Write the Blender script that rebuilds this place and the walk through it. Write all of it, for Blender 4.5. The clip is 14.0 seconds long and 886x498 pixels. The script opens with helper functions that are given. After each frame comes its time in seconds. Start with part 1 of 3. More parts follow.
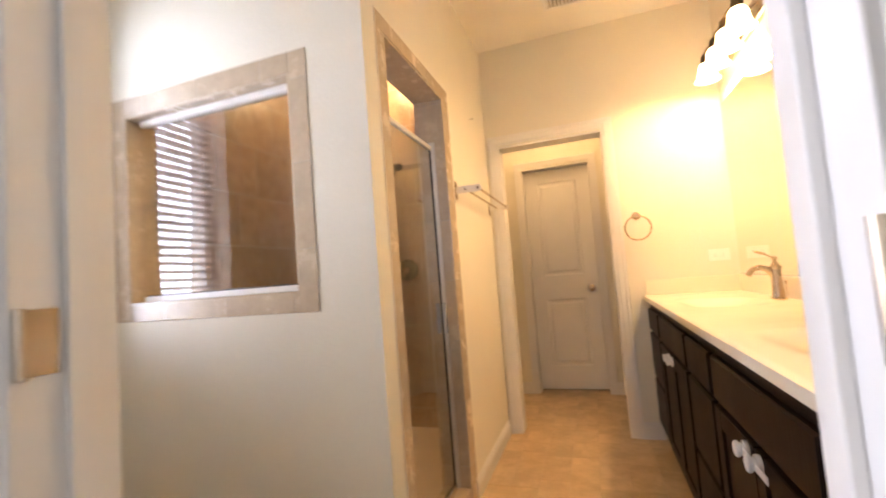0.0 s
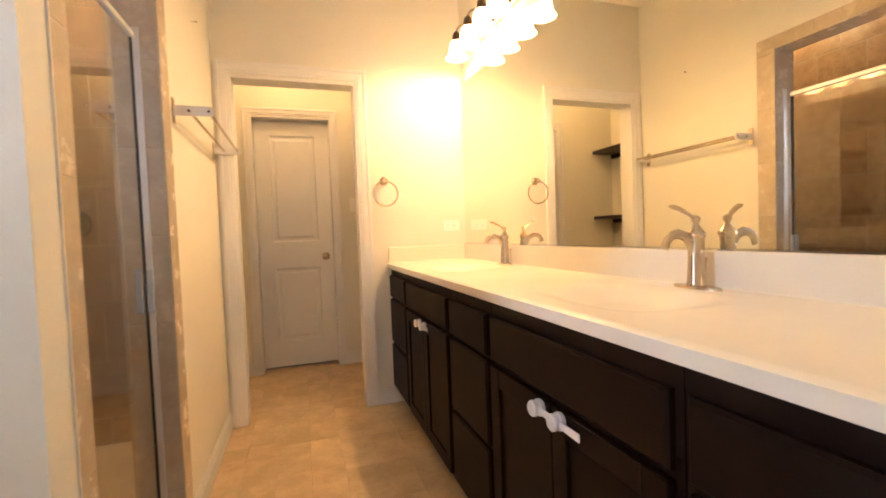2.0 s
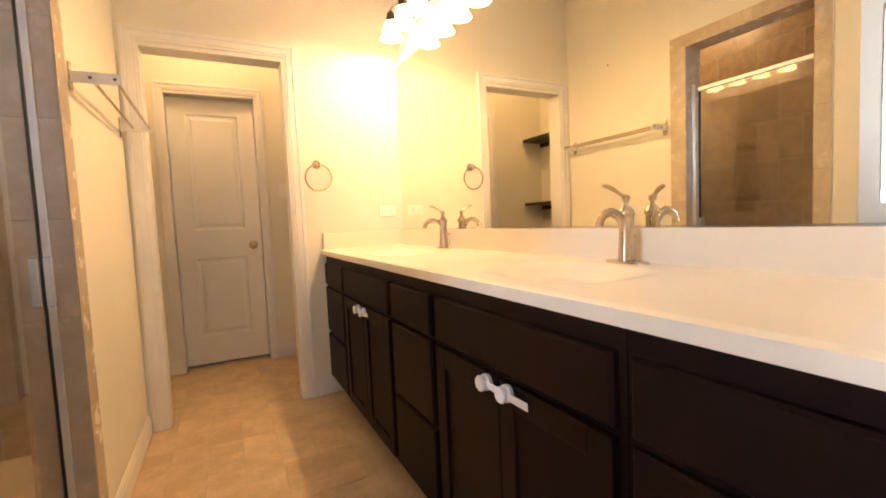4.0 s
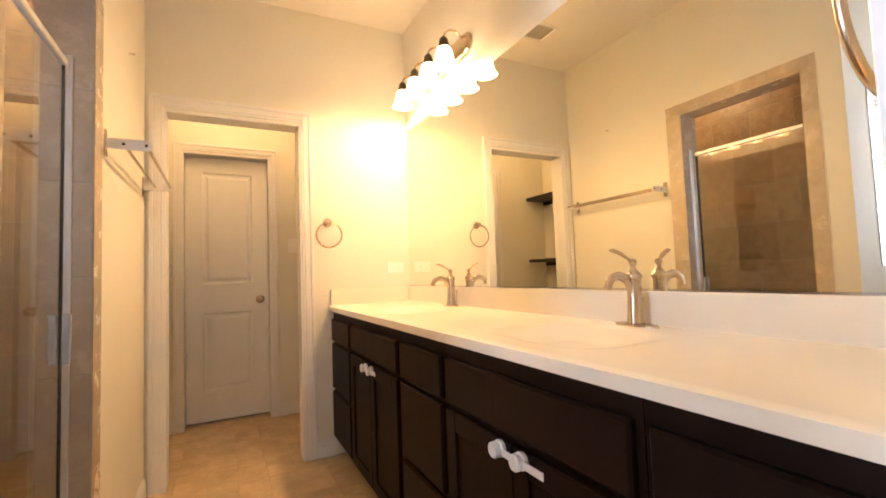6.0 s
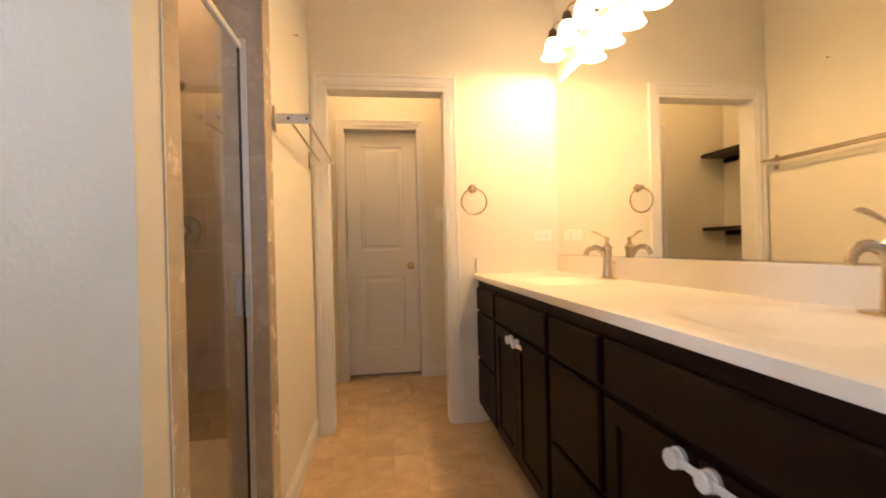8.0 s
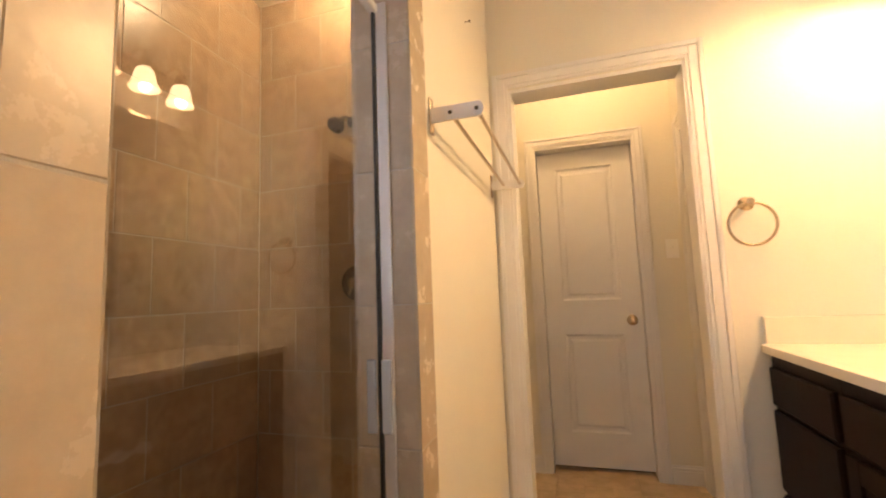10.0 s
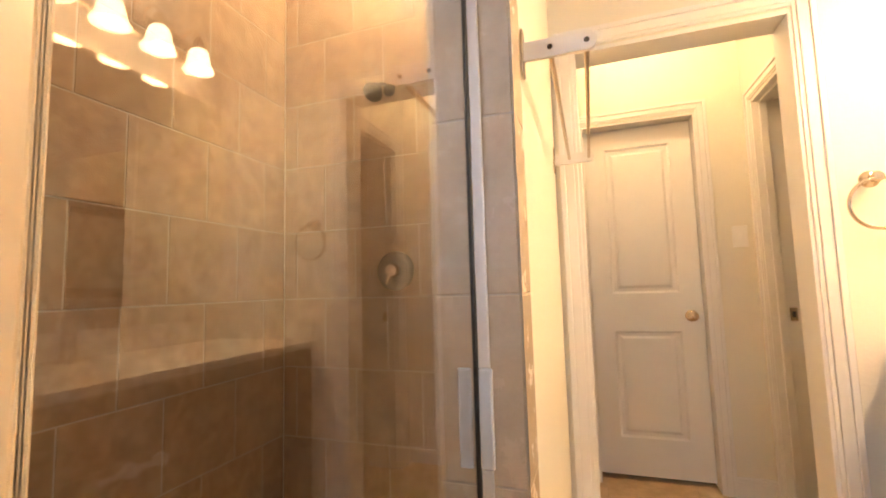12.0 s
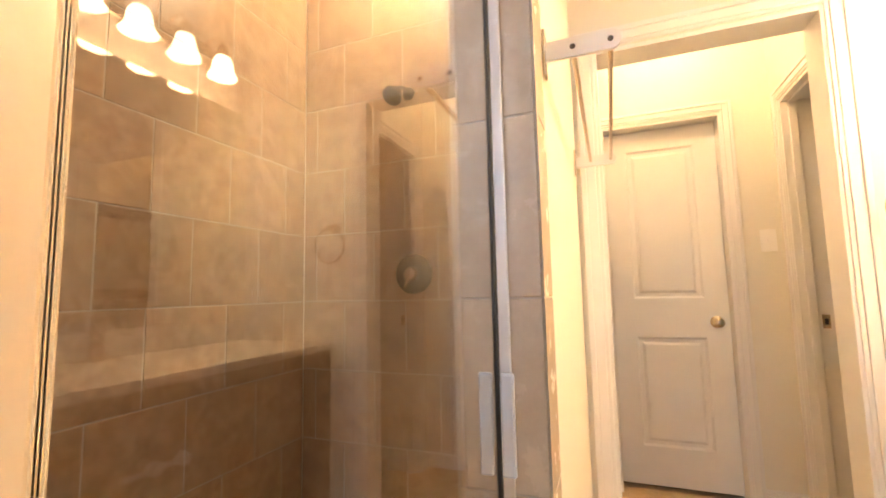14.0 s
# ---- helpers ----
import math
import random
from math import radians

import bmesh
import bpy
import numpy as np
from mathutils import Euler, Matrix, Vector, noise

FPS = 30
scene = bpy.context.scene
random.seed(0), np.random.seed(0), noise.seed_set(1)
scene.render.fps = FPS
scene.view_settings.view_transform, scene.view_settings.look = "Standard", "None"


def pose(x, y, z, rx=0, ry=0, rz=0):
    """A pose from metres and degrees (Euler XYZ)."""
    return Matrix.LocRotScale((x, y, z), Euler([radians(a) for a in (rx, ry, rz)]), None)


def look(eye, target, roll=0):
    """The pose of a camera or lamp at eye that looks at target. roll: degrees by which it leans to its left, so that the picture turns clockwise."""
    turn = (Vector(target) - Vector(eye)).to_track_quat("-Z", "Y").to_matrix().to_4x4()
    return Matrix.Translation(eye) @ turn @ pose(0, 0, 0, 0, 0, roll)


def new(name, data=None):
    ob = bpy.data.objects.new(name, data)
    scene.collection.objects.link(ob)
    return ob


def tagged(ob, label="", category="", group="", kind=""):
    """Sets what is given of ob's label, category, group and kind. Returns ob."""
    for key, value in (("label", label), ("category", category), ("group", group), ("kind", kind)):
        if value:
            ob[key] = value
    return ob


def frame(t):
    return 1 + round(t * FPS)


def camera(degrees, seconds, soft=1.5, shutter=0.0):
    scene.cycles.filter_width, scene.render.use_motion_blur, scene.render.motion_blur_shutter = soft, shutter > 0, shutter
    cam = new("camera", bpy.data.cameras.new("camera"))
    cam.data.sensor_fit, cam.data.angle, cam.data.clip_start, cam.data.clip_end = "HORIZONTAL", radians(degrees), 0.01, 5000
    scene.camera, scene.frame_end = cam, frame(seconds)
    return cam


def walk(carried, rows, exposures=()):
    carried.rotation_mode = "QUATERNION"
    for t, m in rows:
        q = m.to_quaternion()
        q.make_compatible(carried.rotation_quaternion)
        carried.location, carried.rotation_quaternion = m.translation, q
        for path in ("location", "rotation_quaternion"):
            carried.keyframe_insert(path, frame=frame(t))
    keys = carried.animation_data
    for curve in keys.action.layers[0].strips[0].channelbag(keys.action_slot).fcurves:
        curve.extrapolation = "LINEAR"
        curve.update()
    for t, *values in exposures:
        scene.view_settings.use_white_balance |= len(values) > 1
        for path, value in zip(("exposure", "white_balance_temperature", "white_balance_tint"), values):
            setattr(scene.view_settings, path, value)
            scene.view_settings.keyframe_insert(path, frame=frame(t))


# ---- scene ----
cam = camera(91.3, 14.0, soft=1.8, shutter=0.5)
PATH = [
    (0, (0.656, 2.306, 1.129), (0.015, 4.196, 1.261), -4.5),
    (0.5, (0.541, 2.461, 1.113), (0.239, 4.436, 1.181), -2.0),
    (1, (0.457, 2.559, 1.1), (0.584, 4.554, 1.075), -1.4),
    (1.5, (0.429, 2.589, 1.091), (0.903, 4.531, 1.032), -1.2),
    (2, (0.44, 2.639, 1.086), (1.061, 4.539, 1.015), -2.2),
    (2.5, (0.468, 2.686, 1.076), (1.193, 4.547, 0.957), -2.5),
    (2.7, (0.468, 2.684, 1.069), (1.229, 4.528, 0.928), -2.6),
    (4.8, (0.377, 2.655, 1.059), (1.322, 4.415, 0.971), -2.3),
    (5, (0.375, 2.653, 1.069), (1.317, 4.416, 1.022), -2.2),
    (5.5, (0.375, 2.651, 1.083), (1.303, 4.421, 1.171), -2.1),
    (6, (0.374, 2.647, 1.086), (1.278, 4.427, 1.199), -2.1),
    (6.5, (0.38, 2.646, 1.08), (1.237, 4.451, 1.154), -2.5),
    (7, (0.377, 2.665, 1.074), (1.033, 4.555, 1.102), -2.1),
    (7.5, (0.374, 2.69, 1.067), (0.803, 4.643, 1.058), -1.6),
    (8, (0.41, 2.78, 1.077), (0.682, 4.761, 1.071), -1.4),
    (8.5, (0.438, 2.96, 1.099), (0.562, 4.954, 1.209), -2.7),
    (9, (0.449, 3.226, 1.132), (0.232, 5.207, 1.303), -2.4),
    (9.2, (0.445, 3.311, 1.133), (0.002, 5.251, 1.325), -2.7),
    (11.3, (0.132, 3.621, 1.13), (-0.508, 5.504, 1.348), -2.0),
    (11.5, (0.123, 3.645, 1.133), (-0.5, 5.534, 1.339), -1.7),
    (12, (0.109, 3.684, 1.128), (-0.53, 5.571, 1.308), -1.6),
    (12.5, (0.103, 3.69, 1.134), (-0.599, 5.545, 1.394), -1.2),
    (13, (0.099, 3.692, 1.135), (-0.642, 5.532, 1.391), -0.9),
    (13.5, (0.098, 3.689, 1.131), (-0.634, 5.536, 1.358), -1.2),
    (14, (0.101, 3.69, 1.127), (-0.612, 5.548, 1.326), -1.2),
]
walk(cam, [(t, look(eye, target, roll)) for t, eye, target, roll in PATH],
     [(0, 0.80, 6600, 10), (0.5, 0.82, 6500, 10), (2.7, 0.83, 6550, 10), (4.8, 0.87, 6450, 10), (7.0, 0.66, 6400, 10),
      (9.2, 0.52, 6400, 10), (11.3, 1.25, 6000, 9), (12.0, 1.4, 6000, 9), (12.6, 1.65, 5900, 8), (14, 1.68, 5850, 8)])

# ---- plan, in metres: left corridor wall at x = 0, walk along +y ----
XM = 1.513              # mirror wall
YF, YFB = 3.57, 3.70    # wall with the pass-through window: front and shower side
YW, YV = 5.40, 5.52     # end wall with the cased opening: two faces
YD = 6.41               # wall with the closed door
YN, YO = 2.785, 2.655     # entrance wall: inner and outer face
XS, XO = -1.28, -1.48   # shower's outer wall: inner and outer face
XI = -0.15              # shower side of the corridor wall
CEIL = 2.78
OP0, OP1, OPT = 3.735, 4.40, 2.06   # shower door opening

# ---- world and lamps ----
world = bpy.data.worlds.new("sky")
scene.world = world
world.use_nodes = True
wn = world.node_tree
sky = wn.nodes.new("ShaderNodeTexSky")
sky.sky_type = "NISHITA"
sky.sun_disc = False
sky.sun_elevation, sky.sun_rotation = radians(38), radians(200)
wn.links.new(sky.outputs[0], wn.nodes["Background"].inputs[0])
wn.nodes["Background"].inputs[1].default_value = 0.12


def lamp(name, kind, m, energy, colour, **more):
    data = bpy.data.lights.new(name, kind)
    data.energy, data.color = energy, colour
    for key, value in more.items():
        if key == "size":
            data.shape, data.size, data.size_y = "RECTANGLE", value[0], value[1]
        elif key == "radius":
            data.shadow_soft_size = value
        elif key == "angle":
            data.angle = value
    ob = new(name, data)
    ob.matrix_world = m
    return ob


WARM = (1.0, 0.635, 0.305)
DAY = (0.75, 0.79, 1.0)
sun = lamp("sun", "SUN", look((0, 0, 10), (-3.0, 7.0, 0)), 2.0, (1.0, 0.95, 0.88), angle=radians(0.5))
BULBS = [(1.385, 4.545 + 0.19 * i) for i in range(4)]
for bx, by in BULBS:
    lamp("bulb_light", "POINT", pose(bx, by, 2.146), 9.0, WARM, radius=0.022)
# daylight through the window beside the shower, then added fill before the entrance
lamp("window_light", "AREA", look((XO - 0.5, 2.95, 1.70), (0, 2.95, 1.6)), 160, DAY, size=(1.6, 2.0))
# added lamp inside the outer room; no window is built there
lamp("window_light", "AREA", look((0.15, -0.12, 1.55), (0.15, 3.0, 1.25)), 7, DAY, size=(1.5, 1.3))
lamp("shower_light", "POINT", pose(-0.70, 5.08, 2.74), 13, (1.0, 0.66, 0.34), radius=0.03)
lamp("vestibule_light", "POINT", pose(0.38, 5.92, 2.64), 8.5, (1.0, 0.60, 0.28), radius=0.08)


# ---- materials ----
def mat(name, colour, rough=0.5, metal=0.0, scale=8.0, vary=0.12, bump=0.1, grain=120.0, stretch=(1, 1, 1), random_by=0.0, second=None, blotch=(0.42, 0.62)):
    """Noise at two scales over a base colour; random_by: value spread per object; second: colour of the blotches."""
    m = bpy.data.materials.new(name)
    m.use_nodes = True
    nt = m.node_tree
    b = nt.nodes["Principled BSDF"]
    b.inputs["Metallic"].default_value = metal
    co = nt.nodes.new("ShaderNodeTexCoord")
    geo = nt.nodes.new("ShaderNodeNewGeometry")
    mp = nt.nodes.new("ShaderNodeMapping")
    mp.inputs["Scale"].default_value = stretch
    nt.links.new(geo.outputs["Position"], mp.inputs[0])
    vec = mp.outputs[0]
    info = nt.nodes.new("ShaderNodeObjectInfo")
    if random_by:
        add = nt.nodes.new("ShaderNodeVectorMath")
        add.operation = "MULTIPLY_ADD"
        add.inputs[1].default_value = (7.3, 5.1, 9.7)
        nt.links.new(info.outputs["Random"], add.inputs[0])
        nt.links.new(vec, add.inputs[2])
        vec = add.outputs[0]
    n1, n2 = nt.nodes.new("ShaderNodeTexNoise"), nt.nodes.new("ShaderNodeTexNoise")
    n1.inputs["Scale"].default_value, n1.inputs["Detail"].default_value = scale, 6
    if second:
        n1.inputs["Detail"].default_value, n1.inputs["Roughness"].default_value = 10, 0.68
    n2.inputs["Scale"].default_value, n2.inputs["Detail"].default_value = grain, 3
    nt.links.new(vec, n1.inputs["Vector"])
    nt.links.new(vec, n2.inputs["Vector"])
    ramp = nt.nodes.new("ShaderNodeValToRGB")
    other = second or tuple(c * (1 - vary * 2) for c in colour)
    ramp.color_ramp.elements[0].position, ramp.color_ramp.elements[1].position = blotch
    ramp.color_ramp.elements[0].color = (*other, 1)
    ramp.color_ramp.elements[1].color = (*colour, 1)
    nt.links.new(n1.outputs[0], ramp.inputs[0])
    hsv = nt.nodes.new("ShaderNodeHueSaturation")
    nt.links.new(ramp.outputs[0], hsv.inputs["Color"])
    rng = nt.nodes.new("ShaderNodeMapRange")
    rng.inputs["To Min"].default_value, rng.inputs["To Max"].default_value = 1 - vary, 1 + vary
    nt.links.new(n2.outputs[0], rng.inputs["Value"])
    val = rng.outputs[0]
    if random_by:
        r2 = nt.nodes.new("ShaderNodeMapRange")
        r2.inputs["To Min"].default_value, r2.inputs["To Max"].default_value = 1 - random_by, 1 + random_by
        nt.links.new(info.outputs["Random"], r2.inputs["Value"])
        mul = nt.nodes.new("ShaderNodeMath")
        mul.operation = "MULTIPLY"
        nt.links.new(val, mul.inputs[0])
        nt.links.new(r2.outputs[0], mul.inputs[1])
        val = mul.outputs[0]
    nt.links.new(val, hsv.inputs["Value"])
    nt.links.new(hsv.outputs[0], b.inputs["Base Color"])
    rr = nt.nodes.new("ShaderNodeMapRange")
    rr.inputs["To Min"].default_value, rr.inputs["To Max"].default_value = max(0.0, rough - 0.08), min(1.0, rough + 0.08)
    nt.links.new(n1.outputs[0], rr.inputs["Value"])
    nt.links.new(rr.outputs[0], b.inputs["Roughness"])
    if bump:
        bp = nt.nodes.new("ShaderNodeBump")
        bp.inputs["Strength"].default_value, bp.inputs["Distance"].default_value = bump, 0.004
        nt.links.new(n2.outputs[0], bp.inputs["Height"])
        nt.links.new(bp.outputs[0], b.inputs["Normal"])
    return m


def emitter(name, colour, strength):
    m = mat(name, colour, 0.3, bump=0)
    b = m.node_tree.nodes["Principled BSDF"]
    b.inputs["Emission Color"].default_value = (*colour, 1)
    b.inputs["Emission Strength"].default_value = strength
    return m


def glass(name, colour=(0.97, 0.985, 0.975), rough=0.0):
    m = bpy.data.materials.new(name)
    m.use_nodes = True
    b = m.node_tree.nodes["Principled BSDF"]
    b.inputs["Base Color"].default_value = (*colour, 1)
    b.inputs["Transmission Weight"].default_value = 1.0
    b.inputs["Roughness"].default_value = rough
    b.inputs["IOR"].default_value = 1.48
    return m


PAINT = mat("wall_paint", (0.79, 0.75, 0.64), 0.75, scale=1.6, vary=0.02, bump=0.25, grain=70)
CEILING = mat("ceiling_paint", (0.85, 0.81, 0.72), 0.85, scale=2.0, vary=0.02, bump=0.3, grain=60)
TRIM = mat("trim_paint", (0.80, 0.78, 0.74), 0.35, scale=3.0, vary=0.02, bump=0.05, grain=40)
DOORPAINT = mat("door_paint", (0.80, 0.78, 0.73), 0.4, scale=3.0, vary=0.02, bump=0.06, grain=90)
TILE = mat("shower_tile", (0.42, 0.30, 0.195), 0.32, scale=15.0, vary=0.13, bump=0.16, grain=40, random_by=0.09, second=(0.32, 0.22, 0.14), blotch=(0.38, 0.62))
TRIMTILE = mat("trim_tile", (0.58, 0.475, 0.345), 0.26, scale=11.0, vary=0.07, bump=0.22, grain=20, random_by=0.05, second=(0.49, 0.395, 0.285), blotch=(0.36, 0.66))
GROUT = mat("grout", (0.50, 0.44, 0.35), 0.9, scale=20, vary=0.06, bump=0.3, grain=200)
FLOORTILE = mat("floor_tile", (0.66, 0.49, 0.30), 0.42, scale=5.0, vary=0.06, bump=0.08, grain=60, random_by=0.06, second=(0.50, 0.355, 0.20))
FLOORGROUT = mat("floor_grout", (0.46, 0.32, 0.18), 0.85, scale=20, vary=0.08, bump=0.2, grain=200)
WOOD = mat("espresso_wood", (0.012, 0.0042, 0.002), 0.5, scale=5.0, vary=0.16, bump=0.08, grain=60, stretch=(1, 1, 0.12), random_by=0.08)
WOOD.node_tree.nodes["Principled BSDF"].inputs["Specular IOR Level"].default_value = 0.12
DARKSHELF = mat("dark_shelf_wood", (0.03, 0.018, 0.012), 0.45, scale=5.0, vary=0.16, bump=0.05, stretch=(1, 0.15, 1))
COUNTER = mat("cultured_marble", (0.85, 0.79, 0.655), 0.24, scale=2.5, vary=0.015, bump=0.0)
NICKEL = mat("brushed_nickel", (0.63, 0.52, 0.39), 0.24, 1.0, scale=12, vary=0.05, bump=0.03, grain=300)
CHROME = mat("chrome", (0.72, 0.70, 0.67), 0.14, 1.0, scale=12, vary=0.03, bump=0)
BRONZE = mat("dark_nickel", (0.17, 0.135, 0.10), 0.24, 1.0, scale=12, vary=0.05, bump=0)
ALU = mat("satin_aluminium", (0.78, 0.75, 0.70), 0.42, 0.35, scale=12, vary=0.03, bump=0)
PLASTIC = mat("white_plastic", (0.80, 0.80, 0.80), 0.35, scale=6, vary=0.01, bump=0)
PLATE = mat("switch_plate", (0.86, 0.84, 0.79), 0.35, scale=6, vary=0.01, bump=0)
# black of the seals; also painted shade for strike hole and outlet slots
BLACK = mat("black_seal_and_hollows", (0.012, 0.011, 0.010), 0.6, scale=10, vary=0.1, bump=0)
BLIND = mat("blind_slat", (0.40, 0.40, 0.42), 0.5, scale=6, vary=0.02, bump=0)
GLASS = glass("clear_glass")
ACRYLIC = glass("acrylic", (0.80, 0.83, 0.86), 0.15)
ACRYLIC.node_tree.nodes["Principled BSDF"].inputs["Transmission Weight"].default_value = 0.6
SHADE = emitter("lit_shade", (1.0, 0.66, 0.35), 9.0)
LENS = emitter("lit_dome", (1.0, 0.82, 0.55), 4.0)
PAN = mat("shower_pan", (0.66, 0.60, 0.50), 0.4, scale=5, vary=0.03, bump=0.05)
SILVER = bpy.data.materials.new("mirror_silver")
SILVER.use_nodes = True
SILVER.node_tree.nodes["Principled BSDF"].inputs["Base Color"].default_value = (0.92, 0.91, 0.82, 1)
SILVER.node_tree.nodes["Principled BSDF"].inputs["Metallic"].default_value = 1.0
SILVER.node_tree.nodes["Principled BSDF"].inputs["Roughness"].default_value = 0.0
SOIL = mat("dry_grass", (0.14, 0.13, 0.06), 0.9, scale=1.0, vary=0.2, bump=0.3, grain=20, second=(0.20, 0.16, 0.09))
CARPET = mat("carpet", (0.36, 0.30, 0.23), 0.95, scale=6, vary=0.1, bump=0.6, grain=300)


# ---- mesh helpers ----
def box(bm, x0, x1, y0, y1, z0, z1, bevel=0.0, seg=1):
    made = bmesh.ops.create_cube(bm, size=1.0)["verts"]
    for v in made:
        v.co = Vector(((x0 + x1) / 2 + v.co.x * (x1 - x0), (y0 + y1) / 2 + v.co.y * (y1 - y0), (z0 + z1) / 2 + v.co.z * (z1 - z0)))
    if bevel:
        edges = list({e for v in made for e in v.link_edges})
        bmesh.ops.bevel(bm, geom=edges, offset=bevel, segments=seg, affect="EDGES", profile=0.5)
    return bm


def boxed(*a, **k):
    return box(bmesh.new(), *a, **k)


def lathe(bm, profile, m=None, n=20):
    """Turn a profile of (radius, height) about z, then place it by m. Closed at the ends where the radius is 0."""
    m = m or Matrix()
    rings = []
    for r, z in profile:
        if r < 1e-5:
            rings.append([bm.verts.new(m @ Vector((0, 0, z)))])
        else:
            rings.append([bm.verts.new(m @ Vector((r * math.cos(2 * math.pi * i / n), r * math.sin(2 * math.pi * i / n), z))) for i in range(n)])
    for a, b in zip(rings, rings[1:]):
        for i in range(n):
            j = (i + 1) % n
            if len(a) == 1 and len(b) > 1:
                bm.faces.new((a[0], b[i], b[j]))
            elif len(b) == 1 and len(a) > 1:
                bm.faces.new((a[i], a[j], b[0]))
            elif len(a) > 1:
                bm.faces.new((a[i], a[j], b[j], b[i]))
    return bm


def tube(bm, points, radii, n=12, flat=1.0, closed=False, up=(0, 0, 1)):
    """A round or flattened tube along points."""
    pts = [Vector(p) for p in points]
    rings = []
    count = len(pts)
    for i, p in enumerate(pts):
        if closed:
            d = pts[(i + 1) % count] - pts[i - 1]
        else:
            d = pts[min(i + 1, count - 1)] - pts[max(i - 1, 0)]
        d.normalize()
        side = d.cross(Vector(up))
        if side.length < 1e-4:
            side = d.cross(Vector((1, 0, 0)))
        side.normalize()
        top = side.cross(d)
        r = radii[i] if isinstance(radii, (list, tuple)) else radii
        rings.append([bm.verts.new(p + side * r * math.cos(2 * math.pi * k / n) + top * r * flat * math.sin(2 * math.pi * k / n)) for k in range(n)])
    pairs = list(zip(rings, rings[1:])) + ([(rings[-1], rings[0])] if closed else [])
    for a, b in pairs:
        for k in range(n):
            j = (k + 1) % n
            bm.faces.new((a[k], a[j], b[j], b[k]))
    if not closed:
        bm.faces.new(rings[0])
        bm.faces.new(rings[-1])
    return bm


def link(name, bm, material, smooth=False):
    bmesh.ops.recalc_face_normals(bm, faces=bm.faces)
    me = bpy.data.meshes.new(name)
    bm.to_mesh(me)
    bm.free()
    me.materials.append(material)
    if smooth:
        me.shade_smooth()
        me.set_sharp_from_angle(angle=radians(38))
    return new(name, me)


def part(name, bm, material, parent, label="", smooth=False):
    ob = link(name, bm, material, smooth)
    ob.parent = parent
    ob.matrix_parent_inverse = parent.matrix_world.inverted()
    return tagged(ob, label)


def thing(name, at, label, category, group=""):
    ob = new(name)
    ob.empty_display_size = 0.05
    ob.matrix_world = Matrix.Translation(at)
    bpy.context.view_layer.update()
    return tagged(ob, label, category, group)


def structure(name, bm, material, label, category, smooth=False):
    return tagged(link(name, bm, material, smooth), label, category, kind="structure")


def slab(axis, a0, a1, u0, u1, z0, z1, holes=()):
    """A wall across an axis, from a0 to a1 thick, with rectangular holes (u0, u1, z0, z1) going through it."""
    us = sorted({u0, u1, *[h[0] for h in holes], *[h[1] for h in holes]})
    zs = sorted({z0, z1, *[h[2] for h in holes], *[h[3] for h in holes]})
    bm = bmesh.new()
    grid = {}

    def vert(a, u, z):
        key = (a, u, z)
        if key not in grid:
            grid[key] = bm.verts.new((a, u, z) if axis == "x" else (u, a, z))
        return grid[key]

    def solid(i, k):
        if not (0 <= i < len(us) - 1 and 0 <= k < len(zs) - 1):
            return False
        u, z = (us[i] + us[i + 1]) / 2, (zs[k] + zs[k + 1]) / 2
        return not any(h[0] < u < h[1] and h[2] < z < h[3] for h in holes)

    for i in range(len(us) - 1):
        for k in range(len(zs) - 1):
            if not solid(i, k):
                continue
            p, q, r, s = us[i], us[i + 1], zs[k], zs[k + 1]
            for a in (a0, a1):
                bm.faces.new([vert(a, p, r), vert(a, q, r), vert(a, q, s), vert(a, p, s)])
            for di, dk, e in ((-1, 0, ((p, r), (p, s))), (1, 0, ((q, r), (q, s))), (0, -1, ((p, r), (q, r))), (0, 1, ((p, s), (q, s)))):
                if not solid(i + di, k + dk):
                    (ua, za), (ub, zb) = e
                    bm.faces.new([vert(a0, ua, za), vert(a0, ub, zb), vert(a1, ub, zb), vert(a1, ua, za)])
    return bm


# ---- large structure ----
TW = (3.01, 3.44, 0.98, 2.30)      # window beside the shower: y0, y1, z0, z1
PW = (-1.14, -0.305, 1.115, 1.90)  # pass-through window: x0, x1, z0, z1
structure("floor", boxed(XO, 2.6, YO, 6.6, -0.12, -0.008), FLOORGROUT, "tan grout bed under the bathroom floor tiles", "floor")
structure("floor_room", boxed(XO - 1.5, 3.2, -0.2, YO, -0.12, -0.004), CARPET, "beige carpet before the bathroom entrance", "floor")
structure("ceiling", boxed(XO, 2.6, YO, 6.6, CEIL, CEIL + 0.1), CEILING, "off-white painted ceiling", "ceiling")
structure("ceiling_room", boxed(XO - 1.5, 3.2, -0.2, YO, CEIL, CEIL + 0.1), CEILING, "off-white painted ceiling of the outer room", "ceiling")
structure("wall_corridor", slab("x", XI, 0, YF, YW, 0, CEIL, [(OP0, OP1, 0, OPT)]), PAINT, "cream painted wall with the tiled shower opening", "wall")
structure("wall_passthrough", slab("y", YF, YFB, XS, XI, 0, CEIL, [PW]), PAINT, "cream painted wall with a tile-framed glass opening", "wall")
structure("wall_end", slab("y", YW, YV, XS, XM, 0, CEIL, [(0.09, 0.80, 0, 2.04)]), PAINT, "cream painted end wall with a cased opening", "wall")
structure("wall_mirror_side", slab("x", XM, XM + 0.14, YO, YV, 0, CEIL), PAINT, "cream painted wall behind the vanity mirror", "wall")
structure("wall_entrance", slab("y", YO, YN, XO, XM, 0, CEIL, [(-0.065, 0.842, 0, 2.06)]), PAINT, "cream painted wall with the entrance opening", "wall")
